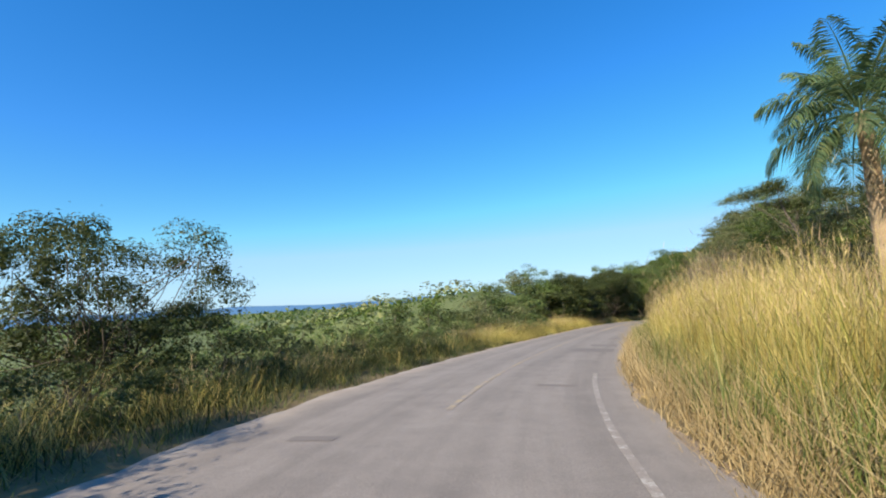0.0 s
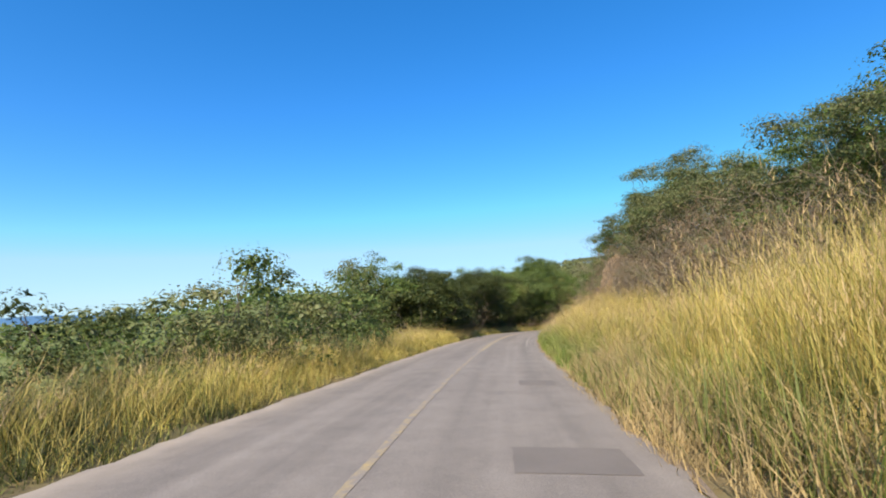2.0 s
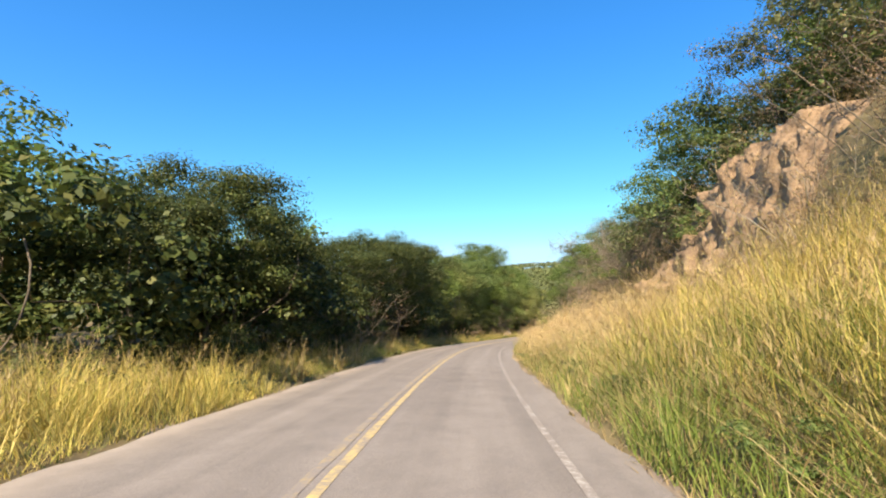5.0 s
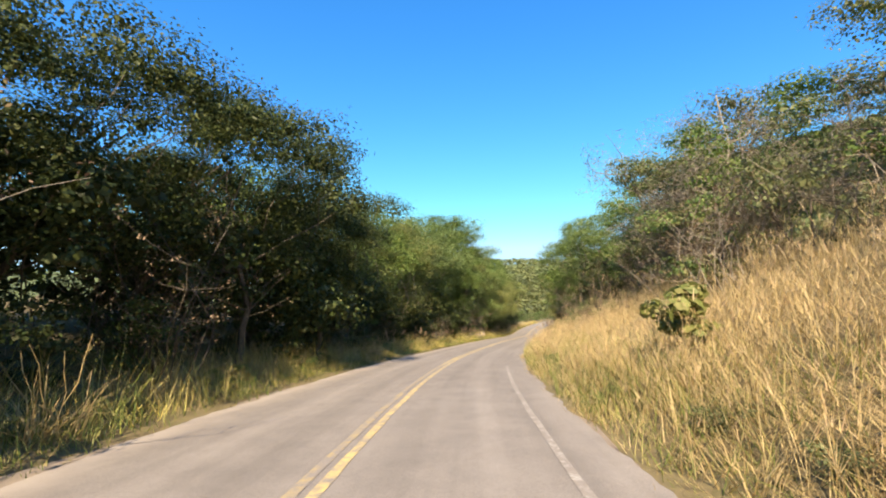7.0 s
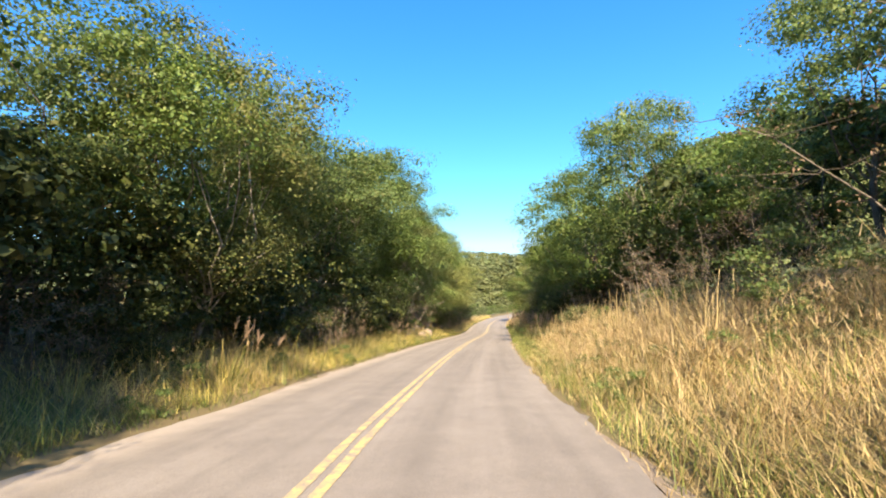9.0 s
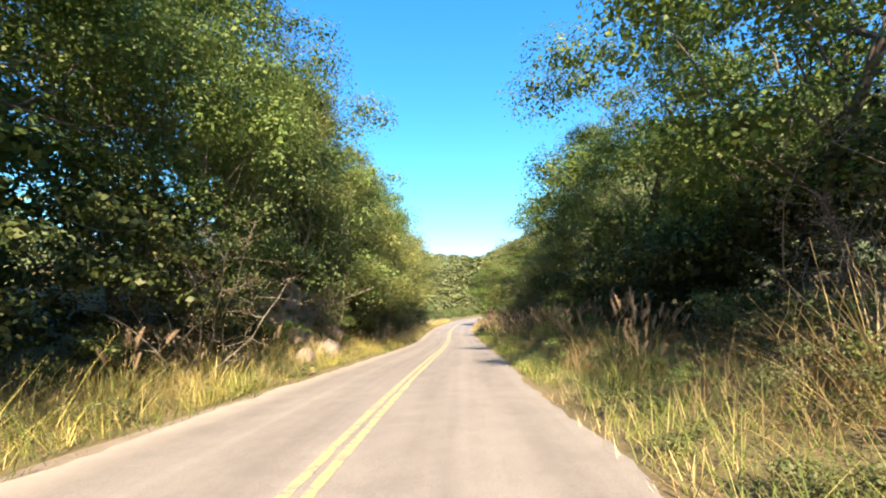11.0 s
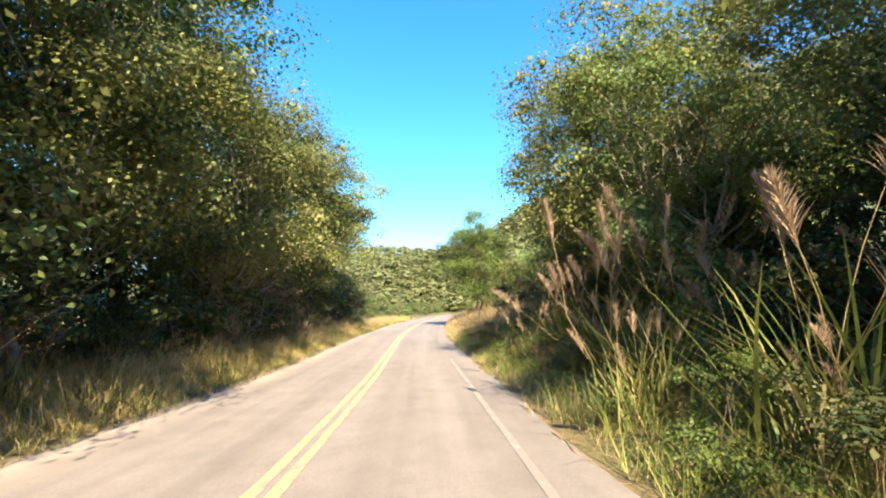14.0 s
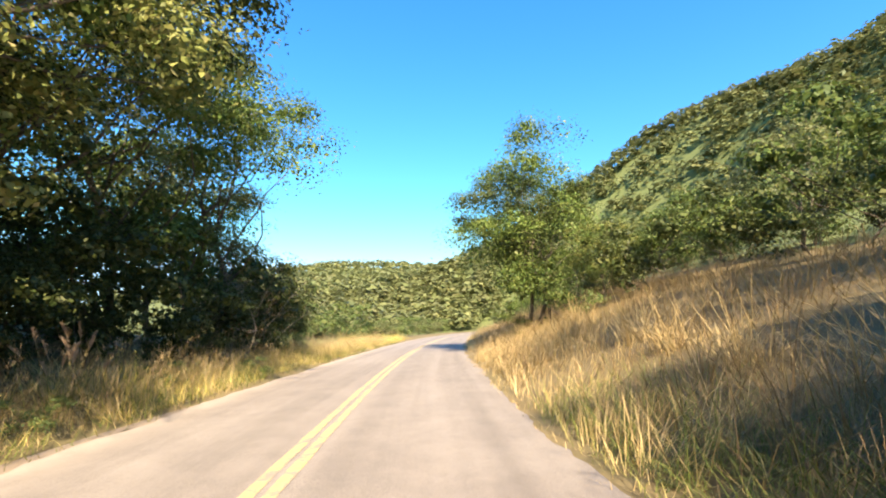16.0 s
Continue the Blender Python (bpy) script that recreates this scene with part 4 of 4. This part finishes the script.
def reed(seed):
    rng = np.random.default_rng(seed)
    root = thing("reed_clump", "tall green reed grass with brown feathery plumes", "reeds", "reed clumps")
    n = 64
    base = np.stack([rng.normal(0, 0.22, n), rng.normal(0, 0.22, n), np.full(n, -0.05)], 1)
    ob = strips(base, rng.uniform(0.9, 1.9, n), np.full(n, 0.034), rng.normal(0.22, 0.15, n), rng.uniform(0, 6.28, n), rng.uniform(0.1, 0.8, n), "leaf_tuft", GREEN_GRASS, 5)
    ob.parent = root
    for i in range(8):
        h = rng.uniform(1.5, 2.6)
        a = np.array([rng.normal(0, 0.15), rng.normal(0, 0.15), 0])
        b = a + np.array([rng.normal(0, 0.65), rng.normal(0, 0.65), h * rng.uniform(0.7, 1.0)])
        w = curve_to(a, b, rng, 0.08, 6)
        tb = Tubes(3)
        tb.add(w, np.linspace(0.006, 0.003, 6))
        st = tb.build("stem", STRAW_PALE, root)
        axis = (w[5] - w[4]) / np.linalg.norm(w[5] - w[4])
        m = 90
        q = rng.random(m) ** 0.8
        at = w[5] + axis * (0.45 * q[:, None] - 0.1)
        ang = rng.uniform(0, 6.28, m)
        fl = strips(at, np.full(m, 0.20) * (1.1 - 0.6 * q), np.full(m, 0.014), rng.uniform(0.2, 0.6, m), ang, rng.uniform(0, 0.4, m), "plume", PLUME, 3)
        fl.parent = root
    return root


def dead_reed(seed):
    """Pale dead canes with broad bent leaves."""
    rng = np.random.default_rng(seed)
    root = thing("dry_reed_clump", "pale dead canes with broad bent leaves", "reeds", "dry reed clumps")
    n = 70
    base = np.stack([rng.normal(0, 0.26, n), rng.normal(0, 0.26, n), np.full(n, -0.05)], 1)
    ob = strips(base, rng.uniform(0.7, 1.7, n), np.full(n, 0.03), rng.normal(0.25, 0.25, n), rng.uniform(0, 6.28, n), rng.uniform(0.1, 1.3, n), "leaf_tuft", STRAW_PALE, 5)
    ob.parent = root
    for _ in range(7):
        a = np.array([rng.normal(0, 0.2), rng.normal(0, 0.2), -0.05])
        tb = Tubes(4)
        tb.add(curve_to(a, a + np.array([rng.normal(0, 0.45), rng.normal(0, 0.45), rng.uniform(1.2, 2.0)]), rng, 0.06, 6), np.linspace(0.010, 0.005, 6))
        tb.build("stem", STRAW_PALE, root)
    return root


REEDS = [reed(81), reed(82)]
row_of(REEDS, 128, 180, 2.0, 4.0, 0.6, 0.6, 1.0, 83, 1.0)
row_of(REEDS, 160, 173, 2.4, 4.1, 0.4, 1.2, 1.4, 242, 1.0)
row_of(REEDS, 139, 168, 1.8, 4.9, 0.4, 0.8, 1.05, 241, 1.0)
row_of(REEDS, 132, 176, 3.4, 5.6, 0.5, 0.75, 1.1, 86, 1.0)
DEAD = [dead_reed(87), dead_reed(88)]
row_of(DEAD, 104, 126, 1.6, 4.8, 0.5, 0.8, 1.15, 84, 1.0)
row_of(DEAD, 180, 216, 2.4, 6.0, 1.0, 0.7, 1.05, 89, 1.0)
row_of(DEAD, 64, 100, 4.0, -6.2, 0.4, 0.6, 0.9, 90, 1.0)
row_of(REEDS, 100, 200, 7.0, -6.4, 0.4, 0.6, 0.85, 85, 1.0)

# ---- grasses ----
grass("tall_straw_grass", "tall dense golden straw grass on the bank", 301, -4, 30, 2.9, 6.5, 34000, 2.2, 0.0105, STRAW, 0.26, 0.4, 0.2, 0.8, 0.22)
grass("tall_straw_grass", "tall golden grass with green stems on the bank", 315, 28, 62, 3.0, 8.0, 28000, 1.4, 0.010, STRAW, 0.45, 0.9, 0.25, 0.8, 0.22)
grass("tall_straw_grass", "tall dry yellow grass on the steep bank", 302, 56, 116, 2.1, 9.5, 34000, 0.95, 0.0085, STRAW_PALE, 0.6, 1.3, 0.26, 0.8, 0.35)
grass("bent_dry_grass", "bent broken straw at the foot of the bank", 316, -4, 34, 1.75, 3.5, 17000, 0.95, 0.011, STRAW_PALE, 0.8, 1.4, 0.12, 0.35)
grass("bent_dry_grass", "bent broken straw in the verge", 318, 34, 120, 2.0, 3.6, 17000, 0.7, 0.013, STRAW_PALE, 0.8, 1.4, 0.12, 0.4)
grass("pale_dry_grass", "pale wispy dry grass over the bank", 303, 24, 120, 2.6, 11.0, 46000, 0.85, 0.007, STRAW_PALE, 0.85, 1.6, 0.30, 0.6, 0.28)
grass("green_grass", "green grass along the foot of the bank", 304, 25, 62, 2.0, 5.5, 30000, 0.85, 0.012, LUSH, 0.7, 1.5, 0.22)
grass("green_grass", "green leaves low in the straw grass", 317, -4, 27, 2.3, 5.0, 11000, 1.1, 0.013, GREEN_GRASS, 0.4, 0.9)
grass("green_grass", "lush green verge grass beside the asphalt", 305, 60, 190, 2.0, 4.4, 34000, 0.7, 0.010, GREEN_GRASS, 0.8, 1.5)
grass("straw_grass", "straw coloured verge grass under the trees", 306, 100, 186, 3.0, 6.8, 15000, 1.25, 0.011, BROWN_GRASS, 0.6, 1.2)
grass("brown_grass", "brown dry grass covering the slope", 307, 176, 280, 2.3, 13.0, 44000, 1.15, 0.011, BROWN_GRASS, 0.6, 1.2, 0.3, 0.5)
grass("straw_grass", "golden verge grass at the bend", 308, 186, 280, 2.1, 6.0, 15000, 0.95, 0.011, STRAW_PALE, 0.6, 1.1)
# Blades take the darkened leaf colour in place of the verge's shade.
grass("weedy_grass", "green weedy verge growth, leaf colour darkened for shade", 309, -6, 31, -5.0, -10, 18000, 1.2, 0.013, LEAF_SHADED, 0.5, 0.9, taper_in=1.6)
grass("straw_grass", "thin dry stalks among the verge weeds", 320, -4, 30, -5.5, -9, 9000, 1.25, 0.010, STRAW, 0.5, 0.9, 0.3, 1.2, 0.15)
grass("straw_grass", "mixed golden grass among the weeds", 310, 25, 62, -5.0, -8.6, 27000, 1.3, 0.011, STRAW, 0.5, 0.9, 0.25, 1.0, 0.12)
grass("straw_grass", "dry golden verge grass below the trees", 311, 58, 240, -5.3, -8.0, 20000, 1.25, 0.011, STRAW, 0.6, 1.1, 0.22, 0.9, 0.1)
grass("pale_dry_grass", "pale wispy grass in the verge below the trees", 319, 80, 225, -5.3, -8.0, 26000, 1.05, 0.008, STRAW_PALE, 0.8, 1.4, 0.25, 0.7)
grass("green_grass", "green weeds in the verge below the trees", 312, 58, 215, -5.2, -8, 16000, 0.75, 0.011, GREEN_GRASS, 0.8, 1.5)
grass("straw_grass", "pale feathery verge grass in the sun", 321, 160, 226, -5.1, -8.2, 10000, 1.05, 0.009, STRAW_PALE, 0.6, 1.2, 0.25, 0.6, 0.35)
grass("low_grass", "short trodden grass on the road edge", 313, -6, 230, -4.9, -5.9, 16000, 0.32, 0.014, GREEN_GRASS, 0.5, 0.9)
grass("low_grass", "short dry grass on the road edge", 314, -6, 230, 1.8, 2.6, 12000, 0.32, 0.013, STRAW_PALE, 0.7, 1.2)


# ---- rock cutting ----
def rock_mesh(seed):
    rng = np.random.default_rng(seed)
    bm = bmesh.new()
    bmesh.ops.create_cube(bm, size=1.0)
    bmesh.ops.subdivide_edges(bm, edges=bm.edges[:], cuts=1, use_grid_fill=True)
    for v in bm.verts:
        v.co += Vector(rng.normal(0, 0.085, 3))
        v.co *= 0.9 if v.co.length > 0.75 else 1.0
    me = bpy.data.meshes.new("rock")
    bm.to_mesh(me)
    bm.free()
    me.materials.append(ROCK)
    return me


ROCKS = [rock_mesh(k) for k in (1, 2, 3, 4, 5)]


def rock_face(name, label, u0, u1, s0, s1, bulge, seed):
    """A weathered face: ribs, ledges and hollows worn into the steep part of a bank."""
    us, ss = np.arange(u0, u1, 0.11), np.linspace(s0, s1, 44)
    U, S = np.meshgrid(us, ss, indexing="ij")
    x, y, _ = spot(U, S)
    z = ground_height(x, y)
    v = np.stack([x, y, z], -1)
    out = -math.copysign(1, s0)
    edge = smooth(u0, u0 + 1.5, U) * (1 - smooth(u1 - 1.5, u1, U)) * smooth(0, 0.12, (S - s0) / (s1 - s0)) * (1 - smooth(0.85, 1, (S - s0) / (s1 - s0)))
    sx, sy = np.interp(U, stations, SIDE[:, 0]) * out, np.interp(U, stations, SIDE[:, 1]) * out
    for a in range(v.shape[0]):
        for b in range(v.shape[1]):
            q = Vector((v[a, b, 0] * 1.3 + seed, v[a, b, 1] * 1.3, v[a, b, 2] * 0.8))
            d = 0.34 * noise.ridged_multi_fractal(q * 0.8, 0.9, 2.1, 5, 1.0, 2.0) + 0.5 * noise.cell(q * 1.6) * 0.35 + 0.18 * noise.noise(q * 5) + 0.08 * noise.noise(q * 12)
            d = bulge * d * edge[a, b] - 0.25 * (1 - edge[a, b])
            v[a, b] += np.array([sx[a, b] * d * 0.8, sy[a, b] * d * 0.8, d * 0.5])
    ob = mesh_object(name, v.reshape(-1, 3), grid_faces(len(us), len(ss))[:, :: int(out)], ROCK)
    return tagged(ob, label, "rock face", "", "structure")


cutting = rock_face("rock_cutting", "broken reddish sandstone face above the grassy bank", 60.5, 71.5, 6.9, 10.2, 1.0, 3)
rng = np.random.default_rng(9)
for i in range(110):
    u = rng.uniform(61.5, 70)
    s = rng.uniform(6.9, 9.8)
    x, y, _ = spot(u, s)
    z = float(ground_height(np.array([x]), np.array([y]))[0])
    rk = new("rock", ROCKS[i % 5])
    rk.parent = cutting
    k = 0.12 + 0.4 * rng.random() ** 2.5
    rk.matrix_basis = pose(float(x), float(y), z + rng.uniform(0.0, 0.25), rng.uniform(-25, 25), rng.uniform(-25, 25), rng.uniform(0, 360)) @ Matrix.Diagonal((k, k * rng.uniform(0.7, 1.2), k * rng.uniform(0.6, 1.3), 1))


# ---- boulders on the other bank ----
def boulder(u, side, up, size, seed, turn):
    rng = np.random.default_rng(seed)
    bm = bmesh.new()
    bmesh.ops.create_icosphere(bm, subdivisions=4, radius=0.5)
    cuts = [(Vector(rng.normal(0, 1, 3)).normalized(), rng.uniform(0.3, 0.42)) for _ in range(9)]
    for vt in bm.verts:
        for n, d in cuts:
            k = vt.co.dot(n) - d
            if k > 0:
                vt.co -= n * k * 0.85
        c = np.array(vt.co) * 5 + seed
        vt.co *= 1 + 0.05 * math.sin(c[0] * 1.3 + c[1]) + 0.035 * math.sin(c[2] * 2.7 + c[0] * 1.9) + 0.02 * math.sin(c[1] * 6 + c[2] * 4)
    me = bpy.data.meshes.new("boulder")
    bm.to_mesh(me)
    bm.free()
    me.materials.append(BOULDER)
    me.polygons.foreach_set("use_smooth", np.ones(len(me.polygons), bool))
    ob = tagged(new("boulder", me), "weathered grey-brown boulder on the earth bank", "boulder", "bank boulders")
    x, y, z = spot(u, side)
    ob.matrix_basis = pose(float(x), float(y), float(ground_height(np.array([x]), np.array([y]))[0]) + up, 8, -6, turn) @ Matrix.Diagonal((*size, 1))
    return ob


for u, side, up, size, seed, turn in ((141.0, -6.5, 0.45, (1.5, 1.3, 1.4), 3, 20), (137.4, -6.3, 0.3, (1.0, 0.9, 1.0), 4, 80), (144.6, -7.4, 0.6, (1.2, 1.1, 1.1), 5, 140)):
    boulder(u, side, up, size, seed, turn)
outcrop = rock_face("rock_outcrop", "reddish broken rock and earth above the boulders", 138.0, 149.0, -7.0, -10.2, 0.6, 11)
rng = np.random.default_rng(19)
for i in range(45):
    x, y, _ = spot(rng.uniform(139, 149), rng.uniform(-10.5, -8.2))
    rk = new("rock", ROCKS[i % 5])
    rk.parent = outcrop
    k = 0.15 + 0.45 * rng.random() ** 2
    rk.matrix_basis = pose(float(x), float(y), float(ground_height(np.array([x]), np.array([y]))[0]) + rng.uniform(-0.1, 0.15), rng.uniform(-25, 25), rng.uniform(-25, 25), rng.uniform(0, 360)) @ Matrix.Diagonal((k, k * 0.9, k * rng.uniform(0.6, 1.1), 1))


# ---- far woods and distance ----
def far_woods(name, label, seed, count, x0, x1, y0, y1, lo, hi, per, leaf):
    """Clumped tree tops over the hills."""
    rng = np.random.default_rng(seed)
    cx, cy = rng.uniform(x0, x1, count), rng.uniform(y0, y1, count)
    off = nearest(cx, cy)[3]
    keep = off > 27
    cx, cy = cx[keep], cy[keep]
    cz = ground_height(cx, cy)
    r = rng.uniform(lo, hi, len(cx))
    c = np.stack([cx, cy, cz + r * 0.6], 1)
    cc, rr = np.repeat(c, per, 0), np.repeat(r, per)
    d = rng.normal(0, 1, (len(cc), 3))
    d[:, 2] = np.abs(d[:, 2])
    d /= np.linalg.norm(d, axis=1)[:, None]
    v, f = leaf_quads(cc + d * (rr * rng.uniform(0.6, 1.0, len(cc)))[:, None], np.array([0, 0, 0.8]) + 0.7 * d + rng.normal(0, 0.12, d.shape), rr * leaf * rng.uniform(0.6, 1.4, len(cc)), rng, 0.75)
    tagged(mesh_object(name, v, f, LEAF_FAR), label, "woods", "", "stuff")


far_woods("hill_woods", "mixed green woods covering the nearer hill", 77, 4200, 150, 350, 90, 290, 1.8, 4.0, 28, 0.44)
far_woods("far_woods", "distant wooded hillside of mixed green trees", 79, 5400, 150, 520, 240, 620, 2.2, 4.5, 12, 0.62)
far_woods("slope_woods", "scrubby woods over the slopes beside the road", 80, 3200, -60, 230, -40, 260, 1.3, 2.4, 14, 0.4)


def plain_woods():
    """Scrub over the low plain, coarser with distance."""
    rng = np.random.default_rng(78)
    d = 40 * (2600 / 40) ** rng.random(4400)
    a = rng.uniform(radians(-15), radians(110), 4400)
    cx, cy = -10 - d * np.sin(a), 20 + d * np.cos(a)
    s = nearest(cx, cy)[1]
    keep = s < -20
    cx, cy, d = cx[keep], cy[keep], d[keep]
    r = 0.7 + d * 0.014
    c = np.stack([cx, cy, ground_height(cx, cy) + r * 0.3], 1)
    per = 9
    cc, rr = np.repeat(c, per, 0), np.repeat(r, per)
    w = rng.normal(0, 1, (len(cc), 3)) * np.array([1.6, 1.6, 0.35])
    v, f = leaf_quads(cc + w * rr[:, None] * 0.6, np.array([0, 0, 1.0]) + rng.normal(0, 0.8, w.shape), rr * rng.uniform(0.3, 0.7, len(cc)), rng, 0.6)
    tagged(mesh_object("plain_scrub", v, f, LEAF_DARK), "low scrub over the distant plain", "scrub", "", "stuff")


plain_woods()


def glowing_backdrop():
    """A self-lit blue strip, haze put into its colour, that closes the view over the plain."""
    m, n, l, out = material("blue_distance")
    # Emission gives the hazy daylight of the distance; the sun adds nothing here.
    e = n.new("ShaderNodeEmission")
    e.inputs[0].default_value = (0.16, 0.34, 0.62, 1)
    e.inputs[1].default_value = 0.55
    l.new(e.outputs[0], out.inputs[0])
    a = np.linspace(radians(-60), radians(150), 300)
    rad = 3100
    x, y = -rad * np.sin(a), rad * np.cos(a)
    top = -2 + 14 * wave(a * 300, a * 0, 40, 5) + 8 * wave(a * 300, a * 0, 11, 6)
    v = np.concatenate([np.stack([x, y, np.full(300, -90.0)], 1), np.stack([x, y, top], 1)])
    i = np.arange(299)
    tagged(mesh_object("backdrop", v, np.stack([i, i + 1, i + 301, i + 300], 1), m), "flat glowing backdrop with far blue hills and haze in its colour", "backdrop", "", "structure")


glowing_backdrop()
